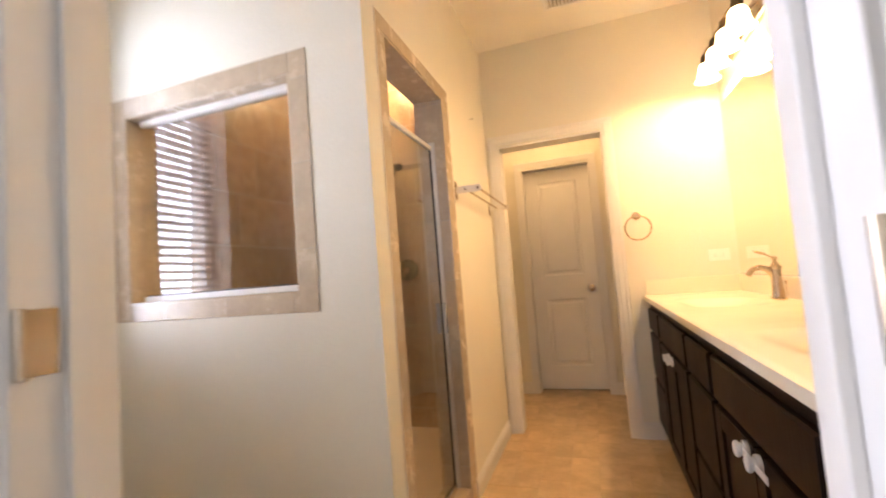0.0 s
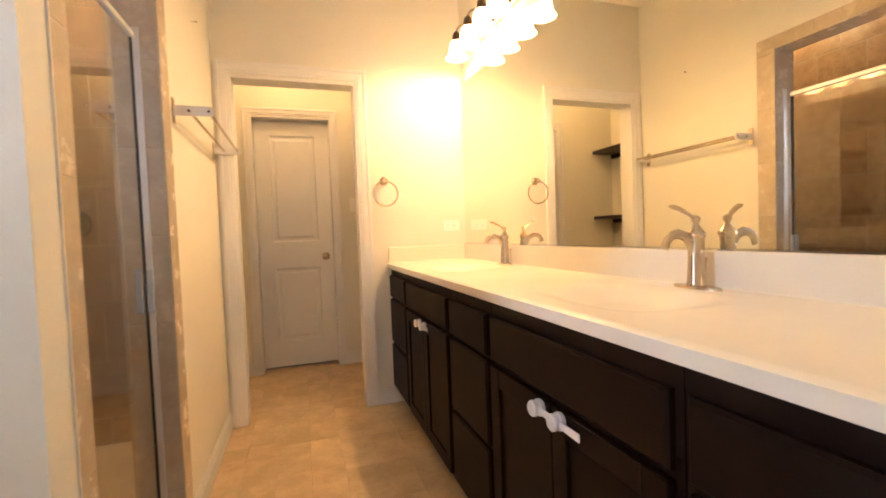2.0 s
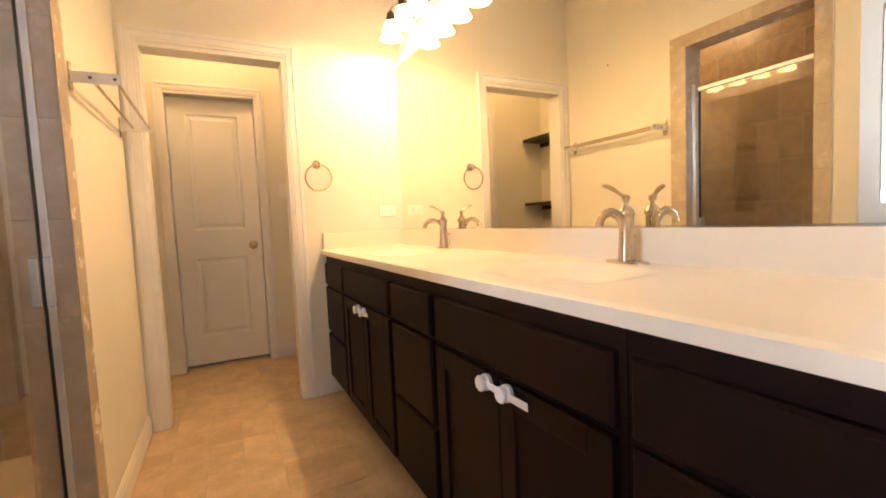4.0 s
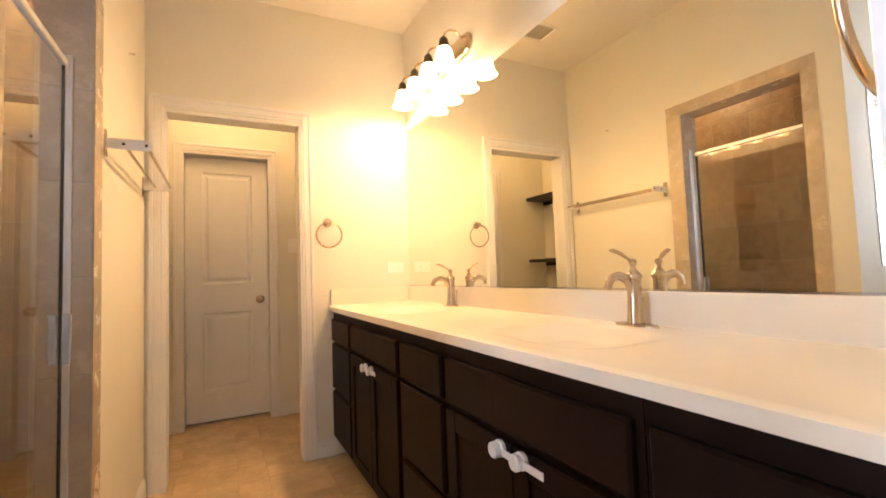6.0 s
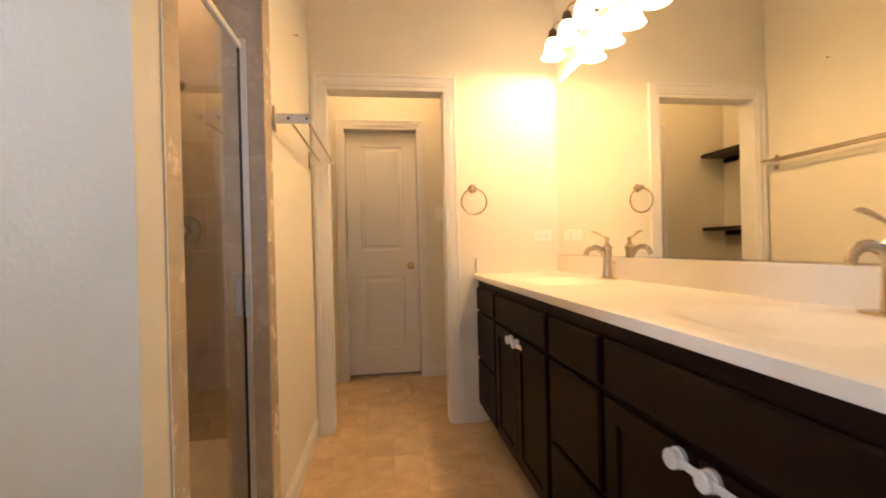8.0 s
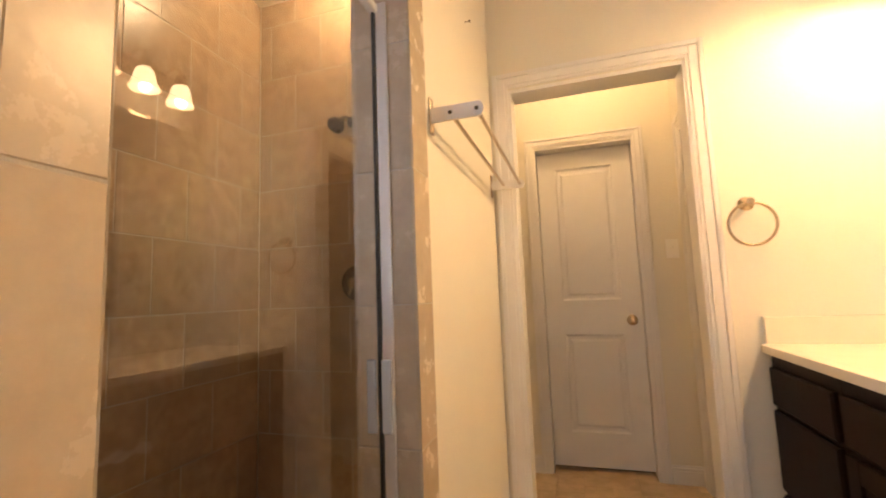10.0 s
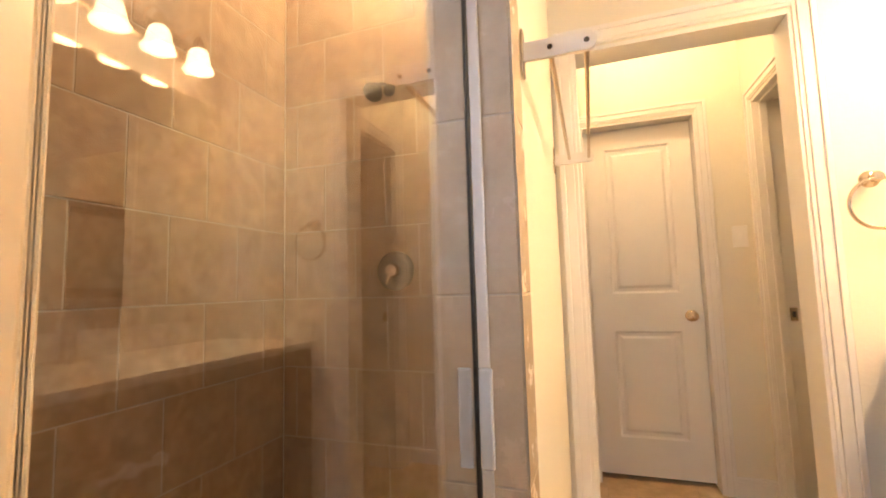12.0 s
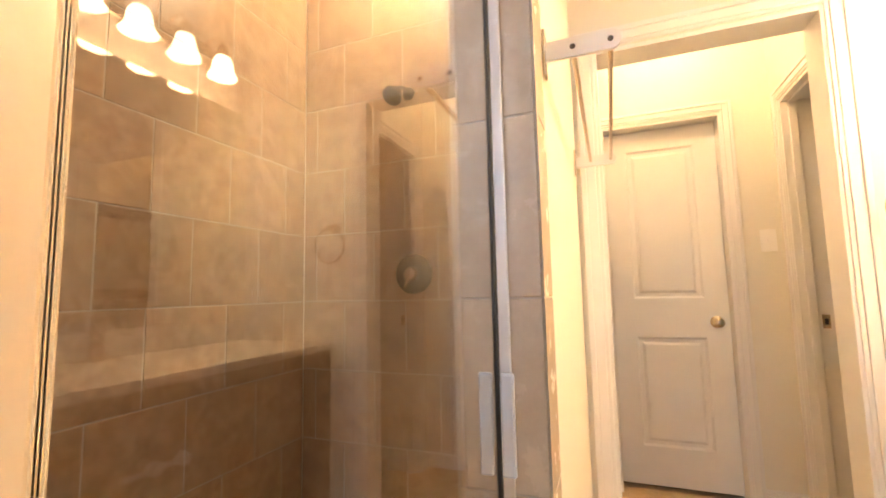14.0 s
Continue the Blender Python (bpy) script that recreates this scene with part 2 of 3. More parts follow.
structure("wall_outer", slab("x", XO, XS, YN, YW, 0, CEIL, [TW]), PAINT, "cream painted outer wall with a window with blinds", "wall")
structure("wall_vestibule_back", slab("y", YD, YD + 0.15, -0.67, 1.165, 0, CEIL, [(0.100, 0.712, 0, 2.085)]), PAINT, "cream painted wall around the closed door", "wall")
structure("wall_vestibule_left", slab("x", -0.67, -0.55, YV, YD, 0, CEIL), PAINT, "cream painted wall with dark shelves", "wall")
structure("wall_vestibule_right", slab("x", 0.95, 1.165, YV, YD, 0, CEIL, [(5.60, 6.28, 0, 2.06)]), PAINT, "cream painted wall with a side doorway", "wall")
structure("wall_side_room", slab("x", 2.2, 2.3, YV, YD + 0.12, 0, CEIL), PAINT, "plain cream wall of the side room", "wall")
structure("wall_side_room_back", slab("y", YD, YD + 0.12, 1.1655, 2.3, 0, CEIL), PAINT, "plain cream wall of the side room", "wall")
structure("wall_side_room_front", slab("y", YW, YV, XM + 0.14, 2.3, 0, CEIL), PAINT, "plain cream wall of the side room", "wall")
# added slab, unseen: blocks outside light at the door's gaps
structure("door_light_block", slab("y", 6.565, 6.6, -0.67, 1.165, 0, CEIL), PAINT, "unseen added slab that keeps the closed door's gaps dark", "wall")
structure("wall_room_south", slab("y", -0.3, -0.2, XO - 1.5, 3.2, 0, CEIL), PAINT, "plain cream wall of the outer room", "wall")
structure("wall_room_west", slab("x", XO - 1.6, XO - 1.5, -0.2, YO, 0, CEIL), PAINT, "plain cream wall of the outer room", "wall")
structure("wall_room_east", slab("x", 3.1, 3.2, -0.2, YO, 0, CEIL), PAINT, "plain cream wall of the outer room", "wall")
structure("wall_room_north", slab("y", YO - 0.1, YO - 0.003, XO - 1.5, XO, 0, CEIL), PAINT, "plain cream wall of the outer room", "wall")
structure("wall_room_north_side", slab("y", YO - 0.1, YO - 0.003, XM + 0.14, 3.1, 0, CEIL), PAINT, "plain cream wall of the outer room", "wall")
structure("ground", boxed(-400, 400, -400, 400, -0.5, -0.3), SOIL, "dry grass outside the windows", "ground")


def casing(name, axis, face, out, u0, u1, top, width, label, thick=0.018):
    """A door casing on the wall's face: two legs and a head, in three stepped mouldings each; out: the way it stands proud."""
    top_ob = thing(name, (0, 0, 0), label, "door casing")
    top_ob["kind"] = "structure"

    def strip(part_name, pieces):
        bm = bmesh.new()
        for (a, b, z0, z1, t) in pieces:
            lo, hi = sorted((face, face + out * t))
            if axis == "y":
                box(bm, a, b, lo, hi, z0, z1, 0.002)
            else:
                box(bm, lo, hi, a, b, z0, z1, 0.002)
        part(part_name, bm, TRIM, top_ob)

    w = width
    strip("casing_leg", [(u0 - w, u0 - w * 0.72, 0, top + w, thick), (u0 - w * 0.72, u0 - w * 0.25, 0, top + w * 0.72, thick * 0.72), (u0 - w * 0.25, u0 - 0.004, 0, top + w * 0.25, thick * 0.5)])
    strip("casing_leg", [(u1 + w * 0.72, u1 + w, 0, top + w, thick), (u1 + w * 0.25, u1 + w * 0.72, 0, top + w * 0.72, thick * 0.72), (u1 + 0.004, u1 + w * 0.25, 0, top + w * 0.25, thick * 0.5)])
    strip("casing_head", [(u0 - w * 0.72, u1 + w * 0.72, top + w * 0.72, top + w, thick), (u0 - w * 0.25, u1 + w * 0.25, top + w * 0.25, top + w * 0.72, thick * 0.72), (u0 - 0.004, u1 + 0.004, top + 0.004, top + w * 0.25, thick * 0.5)])
    return top_ob


def jamb_lining(name, axis, a0, a1, u0, u1, top, label, t=0.016, stop=None):
    """The boards that line an opening; stop: a stop strip between two places across the wall."""
    ob = thing(name, (0, 0, 0), label, "door jamb")
    ob["kind"] = "structure"

    def bar(n, p0, p1, q0, q1, z0, z1):
        part(n, boxed(q0, q1, p0, p1, z0, z1, bevel=0.0015) if axis == "y" else boxed(p0, p1, q0, q1, z0, z1, bevel=0.0015), TRIM, ob)

    bar("jamb_board", a0, a1, u0, u0 + t, 0, top)
    bar("jamb_board", a0, a1, u1 - t, u1, 0, top)
    bar("head_board", a0, a1, u0 + t, u1 - t, top - t, top)
    if stop:
        bar("stop_strip", stop[0], stop[1], u0 + t, u0 + t + 0.012, 0, top - t)
        bar("stop_strip", stop[0], stop[1], u1 - t - 0.012, u1 - t, 0, top - t)
        bar("stop_strip", stop[0], stop[1], u0 + t + 0.012, u1 - t - 0.012, top - t - 0.012, top - t)
    return ob


casing("trim_1", "y", YW, -1, 0.09, 0.80, 2.048, 0.072, "white moulded casing round the cased opening")
casing("trim_2", "y", YV, 1, 0.09, 0.80, 2.04, 0.066, "white moulded casing, vestibule side")
jamb_lining("jamb_1", "y", YW - 0.004, YV + 0.004, 0.09 - 0.008, 0.80 + 0.008, 2.044, "white lining of the cased opening")
casing("trim_3", "y", YD, -1, 0.100, 0.712, 2.088, 0.060, "white moulded casing round the closed door")
jamb_lining("jamb_2", "y", YD - 0.003, YD + 0.15, 0.092, 0.720, 2.088, "white jamb of the closed door")
casing("trim_4", "x", 0.95, -1, 5.60, 6.28, 2.06, 0.062, "white moulded casing of the side doorway")
side_jamb = jamb_lining("jamb_3", "x", 0.947, 1.169, 5.592, 6.288, 2.064, "white jamb of the side doorway with its strike plate", stop=(0.978, 1.012))
jamb_lining("jamb_4", "y", YO - 0.004, YN + 0.004, -0.073, 0.850, 2.064, "white jamb of the bathroom entrance", stop=(2.715, 2.75))
casing("trim_5", "y", YO, -1, -0.065, 0.842, 2.06, 0.062, "white moulded casing outside the entrance")
sp = boxed(1.026, 1.058, 6.268, 6.2705, 0.92, 0.985, bevel=0.001)
part("strike_plate", sp, NICKEL, side_jamb, "dull nickel strike plate")
# black block on the plate, its colour standing in for the hole's shade
part("strike_hole_shade", boxed(1.035, 1.050, 6.2665, 6.269, 0.938, 0.966), BLACK, side_jamb)


def baseboard(axis, face, out, u0, u1, number):
    ob = thing("baseboard_%d" % number, (0, 0, 0), "white painted baseboard with a stepped top", "baseboard")
    ob["kind"] = "structure"
    bm = bmesh.new()
    for z0, z1, t in ((0.0, 0.075, 0.014), (0.075, 0.092, 0.011), (0.092, 0.105, 0.006)):
        lo, hi = sorted((face, face + out * t))
        if axis == "x":
            box(bm, lo, hi, u0, u1, z0, z1, 0.0015)
        else:
            box(bm, u0, u1, lo, hi, z0, z1, 0.0015)
    part("board", bm, TRIM, ob)


baseboard("x", 0.0, 1, 4.47, YW - 0.02, 1)
baseboard("x", 0.0, 1, YF, 3.67, 2)
baseboard("y", YW, -1, 0.868, 0.99, 3)
baseboard("y", YD, -1, 0.774, 0.949, 4)
baseboard("y", YD, -1, -0.549, 0.04, 5)
baseboard("x", -0.55, 1, YV, YD - 0.015, 6)
baseboard("y", YF, -1, XS, 0.0, 7)
baseboard("x", 0.95, -1, 6.345, YD - 0.015, 8)


# ---- closed two-panel door ----
def panel_door(at, w, h, t=0.035):
    d = thing("door_1", at, "closed white two-panel door with a nickel knob", "door")
    d["kind"] = "structure"
    x0, y0, z0 = at
    bm = bmesh.new()
    st = 0.115
    px0, px1 = x0 + st, x0 + w - st
    rails = ((z0 + 0.21, z0 + 0.82), (z0 + 1.04, z0 + h - 0.12))
    box(bm, x0, px0, y0, y0 + t, z0, z0 + h)
    box(bm, px1, x0 + w, y0, y0 + t, z0, z0 + h)
    for a, b in ((z0, rails[0][0]), (rails[0][1], rails[1][0]), (rails[1][1], z0 + h)):
        box(bm, px0, px1, y0, y0 + t, a, b)
    part("door_frame", bm, DOORPAINT, d)
    for a, b in rails:
        bm = bmesh.new()
        rings = []
        for inset, depth in ((0, 0), (0.012, 0.009), (0.030, 0.009), (0.045, 0.002)):
            rings.append([bm.verts.new((x, y0 + depth, z)) for x, z in ((px0 + inset, a + inset), (px1 - inset, a + inset), (px1 - inset, b - inset), (px0 + inset, b - inset))])
        for r, s in zip(rings, rings[1:]):
            for i in range(4):
                bm.faces.new((r[i], r[(i + 1) % 4], s[(i + 1) % 4], s[i]))
        bm.faces.new(rings[-1])
        back = [bm.verts.new((v.co.x, y0 + t, v.co.z)) for v in rings[0]]
        bm.faces.new(back)
        for i in range(4):
            bm.faces.new((rings[0][i], rings[0][(i + 1) % 4], back[(i + 1) % 4], back[i]))
        part("panel", bm, DOORPAINT, d)
    m = Matrix.Translation((x0 + w - 0.063, y0, 0.933)) @ pose(0, 0, 0, 90)
    knob = part("knob", lathe(bmesh.new(), [(0, 0), (0.033, 0), (0.033, 0.004), (0.026, 0.008), (0.012, 0.012), (0.011, 0.03), (0.022, 0.036), (0.028, 0.048), (0.027, 0.058), (0.018, 0.066), (0, 0.068)], m), NICKEL, d, "satin nickel knob", True)
    return d


panel_door((0.111, 6.490, 0.026), 0.590, 2.042)

# ---- shower: pan, curb, glass door ----
structure("shower_floor", boxed(XS, XI, YFB, YW, -0.006, 0.02), PAN, "cream shower pan", "shower floor")
structure("shower_curb", boxed(XI, -0.004, OP0, OP1, -0.006, 0.095, bevel=0.006), TRIMTILE, "tan tiled shower curb", "curb")


def shower_door():
    d = thing("shower_door", (-0.07, OP0, 0.095), "closed clear glass shower door in a slim nickel frame", "shower door")
    y0, y1, z0, z1 = OP0 + 0.032, 4.352, 0.115, 1.80
    pane = part("glass_pane", boxed(-0.073, -0.067, y0 - 0.012, y1 - 0.006, z0 + 0.01, z1 - 0.01), GLASS, d)
    pane.visible_shadow = False
    part("frame_post", boxed(-0.090, -0.060, OP0 + 0.001, OP0 + 0.032, 0.097, z1 + 0.022, bevel=0.003), ALU, d)
    part("top_rail", boxed(-0.082, -0.058, y0, y1, z1 - 0.022, z1, bevel=0.003), ALU, d)
    part("bottom_rail", boxed(-0.082, -0.058, y0, y1, z0 - 0.015, z0 + 0.02, bevel=0.003), CHROME, d)
    part("door_edge", boxed(-0.076, -0.064, y1 - 0.010, y1 + 0.002, z0 + 0.02, z1, bevel=0.002), BLACK, d, "black rubber edge seal")
    part("strike_channel", boxed(-0.086, -0.054, OP1 - 0.016, OP1 - 0.009, 0.097, z1 + 0.03, bevel=0.002), ALU, d)
    for name, x0, x1 in (("outer_handle", -0.062, -0.040), ("inner_handle", -0.100, -0.078)):
        h = part(name, boxed(x0, x1, y1 - 0.016, y1 - 0.006, 0.855, 1.005, bevel=0.004, seg=2), ACRYLIC, d, "clear acrylic pull")
        h.visible_shadow = False
    return d


shower_door()


def passthrough_window():
    w = thing("window_1", (-0.72, 3.63, 1.115), "clear fixed pane between shower and bathroom in white channels", "window")
    w["kind"] = "structure"
    x0, x1, z0, z1 = PW
    p = part("pane", boxed(x0 + 0.006, x1 - 0.006, 3.628, 3.634, z0 + 0.02, z1 - 0.02), GLASS, w)
    p.visible_shadow = False
    part("channel", boxed(x0 + 0.03, x1 - 0.002, 3.612, 3.64, z1 - 0.032, z1 - 0.008, bevel=0.002), TRIM, w)
    part("channel", boxed(x0 + 0.03, x1 - 0.002, 3.612, 3.64, z0 + 0.008, z0 + 0.03, bevel=0.002), TRIM, w)
    part("gasket", boxed(x0 + 0.03, x1 - 0.002, 3.625, 3.638, z0 + 0.031, z0 + 0.035), BLACK, w)


passthrough_window()


def blind_window(number, hole, label):
    y0, y1, z0, z1 = hole
    w = thing("window_%d" % number, (XO + 0.06, (y0 + y1) / 2, z0), label, "window")
    w["kind"] = "structure"
    xf = XO + 0.03
    bm = bmesh.new()
    for a in ((y0, y0 + 0.035, z0, z1), (y1 - 0.035, y1, z0, z1), (y0 + 0.035, y1 - 0.035, z0, z0 + 0.035), (y0 + 0.035, y1 - 0.035, z1 - 0.035, z1)):
        box(bm, xf - 0.02, xf + 0.02, *a)
    part("window_frame", bm, TRIM, w)
    p = part("pane", boxed(xf - 0.003, xf + 0.003, y0 + 0.03, y1 - 0.03, z0 + 0.03, z1 - 0.03), GLASS, w)
    p.visible_shadow = False
    part("head_rail", boxed(xf + 0.035, xf + 0.075, y0 + 0.004, y1 - 0.004, z1 - 0.045, z1 - 0.002, bevel=0.003), BLIND, w)
    me = None
    z = z0 + 0.03
    while z < z1 - 0.06:
        if me is None:
            bm = bmesh.new()
            box(bm, -0.024, 0.024, y0 + 0.006, y1 - 0.006, -0.0014, 0.0014)
            s = part("slat", bm, BLIND, w)
            me = s.data
        else:
            s = new("slat", me)
            s.parent = w
            s.matrix_parent_inverse = w.matrix_world.inverted()
        s.matrix_basis = pose(xf + 0.055, 0, z, 0, -12, 0)
        z += 0.043
    for y in (y0 + 0.1, y1 - 0.1):
        part("cord", tube(bmesh.new(), [(xf + 0.055, y, z0 + 0.01), (xf + 0.055, y, z1 - 0.04)], 0.0012, 6), BLIND, w)


blind_window(2, TW, "bathroom window with white horizontal blinds")


# ---- vanity ----
CT, CTH = 0.912, 0.032
XC = 0.958
SINKS = (3.55, 4.69)


def countertop():
    bm = bmesh.new()
    ny, nx = 210, 44
    y0, y1, x0, x1 = YN + 0.002, YW - 0.002, XC, XM - 0.002
    top = []
    for j in range(ny + 1):
        row = []
        for i in range(nx + 1):
            x, y = x0 + (x1 - x0) * i / nx, y0 + (y1 - y0) * j / ny
            z = CT
            for ys in SINKS:
                r = ((abs(x - 1.215) / 0.185) ** 3.2 + (abs(y - ys) / 0.245) ** 3.2) ** (1 / 3.2)
                if r < 1:
                    u = min(1.0, (1 - r) / 0.7)
                    z = CT - 0.034 * (u * u * (3 - 2 * u))
            if i == 0:
                z -= 0.004
            row.append(bm.verts.new((x, y, z)))
        top.append(row)
    for j in range(ny):
        for i in range(nx):
            bm.faces.new((top[j][i], top[j][i + 1], top[j + 1][i + 1], top[j + 1][i]))
    under = [[bm.verts.new((x, y, CT - CTH)) for x in (x0, x0 + 0.03)] for y in (y0, y1)]
    bm.faces.new([r[0] for r in top] + [under[1][0], under[0][0]])
    bm.faces.new((under[0][0], under[0][1], under[1][1], under[1][0]))
    c = thing("countertop", (1.23, 4.08, CT - CTH), "long glossy white countertop with two moulded basins", "countertop")
    part("slab", bm, COUNTER, c, smooth=True)
    part("backsplash", boxed(XM - 0.020, XM - 0.002, y0, y1, CT - 0.01, 1.012, bevel=0.003, seg=2), COUNTER, c)
    part("side_splash", boxed(XC + 0.012, XM - 0.021, YW - 0.020, YW - 0.002, CT - 0.01, 1.010, bevel=0.003, seg=2), COUNTER, c)


countertop()
XB = 0.985   # cabinet face frame


def front(name, y0, y1, z0, z1, parent, shaker):
    """A drawer front with eased edges, or a door with a raised frame round a sunk panel."""
    if not shaker:
        bm = bmesh.new()
        rings = []
        for inset, x in ((0, XB), (0, XB - 0.012), (0.006, XB - 0.018)):
            rings.append([bm.verts.new((x, y, z)) for y, z in ((y0 + inset, z0 + inset), (y1 - inset, z0 + inset), (y1 - inset, z1 - inset), (y0 + inset, z1 - inset))])
        for a, b in zip(rings, rings[1:]):
            for i in range(4):
                bm.faces.new((a[i], a[(i + 1) % 4], b[(i + 1) % 4], b[i]))
        bm.faces.new(rings[-1])
        bm.faces.new(rings[0])
        return part(name, bm, WOOD, parent)
    d = part(name, boxed(XB - 0.010, XB, y0 + 0.05, y1 - 0.05, z0 + 0.05, z1 - 0.05), WOOD, parent)
    f = 0.056
    for n, a in (("stile", (y0, y0 + f, z0, z1)), ("stile", (y1 - f, y1, z0, z1)), ("rail", (y0 + f, y1 - f, z0, z0 + f)), ("rail", (y0 + f, y1 - f, z1 - f, z1))):
        part(n, boxed(XB - 0.019, XB, *a, bevel=0.002), WOOD, d)
    return d


def cabinet(y0, y1, kind):
    label = "espresso-stained sink base cabinet with two doors and a false drawer" if kind == "sink" else "espresso-stained cabinet with three drawers"
    c = thing("vanity_cabinet", (1.24, (y0 + y1) / 2, 0), label, "cabinet", "vanity cabinets")
    part("body", boxed(XB, XM - 0.004, y0 + 0.001, y1 - 0.001, 0.10, 0.72 if kind == "sink" else CT - CTH - 0.002, bevel=0.001), WOOD, c)
    if kind == "sink":
        part("face_frame", boxed(XB, XB + 0.02, y0 + 0.001, y1 - 0.001, 0.721, CT - CTH - 0.002), WOOD, c)
    part("toe_kick", boxed(XB + 0.07, XB + 0.085, y0 + 0.001, y1 - 0.001, 0, 0.10), WOOD, c)
    a, b = y0 + 0.018, y1 - 0.018
    if kind == "sink":
        front("false_drawer", a, b, 0.700, 0.832, c, False)
        mid = (a + b) / 2
        front("door", a, mid - 0.002, 0.125, 0.684, c, True)
        front("door", mid + 0.002, b, 0.125, 0.684, c, True)
    else:
        for z0, z1 in ((0.700, 0.832), (0.412, 0.684), (0.125, 0.396)):
            front("drawer", a, b, z0, z1, c, False)
    return c


UNITS = ((YN + 0.003, 3.147, "drawers"), (3.147, 3.852, "sink"), (3.852, 4.235, "drawers"), (4.235, 4.955, "sink"), (4.955, YW - 0.003, "drawers"))
for u in UNITS:
    cabinet(*u)


def child_lock(y, z, xf):
    """A white strap lock across a pair of doors: two round buttons and a strap with a loose end."""
    c = thing("child_lock", (xf, y, z), "white plastic child lock strapped across the cabinet doors", "child lock", "cabinet child locks")
    side = pose(0, 0, 0, 0, -90)
    for dy, name in ((0.042, "button"), (-0.042, "button")):
        m = Matrix.Translation((xf, y + dy, z)) @ side
        part(name, lathe(bmesh.new(), [(0, 0), (0.019, 0), (0.0205, 0.004), (0.0205, 0.010), (0.015, 0.012), (0.015, 0.018), (0.019, 0.020), (0.019, 0.026), (0.016, 0.029), (0, 0.029)], m, 24), PLASTIC, c, smooth=True)
    bm = bmesh.new()
    box(bm, xf - 0.0165, xf - 0.0135, y - 0.128, y + 0.042, z - 0.009, z + 0.009, 0.001)
    part("strap", bm, PLASTIC, c)


child_lock(3.498, 0.664, XB - 0.019)
child_lock(4.60, 0.662, XB - 0.019)


def faucet(y):
    x = 1.450
    f = thing("faucet", (x, y, CT), "brushed nickel single-lever faucet with a curved spout", "faucet", "vanity faucets")
    T = Matrix.Translation((x, y, CT))
    bm = bmesh.new()
    lathe(bm, [(0, 0), (1.0, 0), (1.0, 0.35), (0.93, 0.75), (0.6, 1.0), (0, 1.0)], T @ Matrix.Diagonal((0.027, 0.080, 0.011, 1)), 32)
    part("base_plate", bm, NICKEL, f, smooth=True)
    bm = lathe(bmesh.new(), [(0.027, 0.010), (0.025, 0.03), (0.0225, 0.07), (0.0215, 0.12), (0.0215, 0.148), (0.025, 0.151), (0.0265, 0.156), (0.0255, 0.162), (0.021, 0.167), (0.014, 0.176), (0.009, 0.186), (0.0075, 0.192), (0.011, 0.197), (0.013, 0.204), (0.010, 0.211), (0, 0.215)], T, 28)
    part("body", bm, NICKEL, f, smooth=True)
    way = [(0.004, 0.060), (-0.004, 0.100), (-0.018, 0.132), (-0.040, 0.153), (-0.066, 0.162), (-0.090, 0.158), (-0.108, 0.145), (-0.118, 0.122)]
    pts = [(x + a, y, CT + b) for a, b in way]
    rad = [0.019, 0.018, 0.017, 0.015, 0.014, 0.0135, 0.0135, 0.014]
    part("spout", tube(bmesh.new(), pts, rad, 16, 0.62, up=(0, 1, 0)), NICKEL, f, smooth=True)
    pts = [(x, y, CT + 0.205), (x - 0.018, y + 0.004, CT + 0.215), (x - 0.045, y + 0.010, CT + 0.232), (x - 0.068, y + 0.014, CT + 0.241), (x - 0.080, y + 0.016, CT + 0.243)]
    part("lever", tube(bmesh.new(), pts, [0.007, 0.007, 0.010, 0.011, 0.006], 12, 0.6), NICKEL, f, smooth=True)
    part("lift_rod", lathe(bmesh.new(), [(0.002, 0.0), (0.002, 0.075), (0.005, 0.078), (0.005, 0.088), (0, 0.09)], Matrix.Translation((x + 0.036, y, CT)), 10), NICKEL, f, smooth=True)
    f.scale = (0.92, 0.92, 0.92)


for ys in (3.535, 4.69):
    faucet(ys)

mirror = thing("mirror", (XM, 4.08, 1.011), "large frameless wall mirror resting on the backsplash", "mirror")
part("mirror_glass", boxed(XM - 0.006, XM - 0.001, YN + 0.004, YW - 0.006, 1.0165, 2.070, bevel=0.0012), SILVER, mirror)
part("bottom_channel", boxed(XM - 0.009, XM - 0.001, YN + 0.004, YW - 0.006, 1.0125, 1.016), CHROME, mirror)


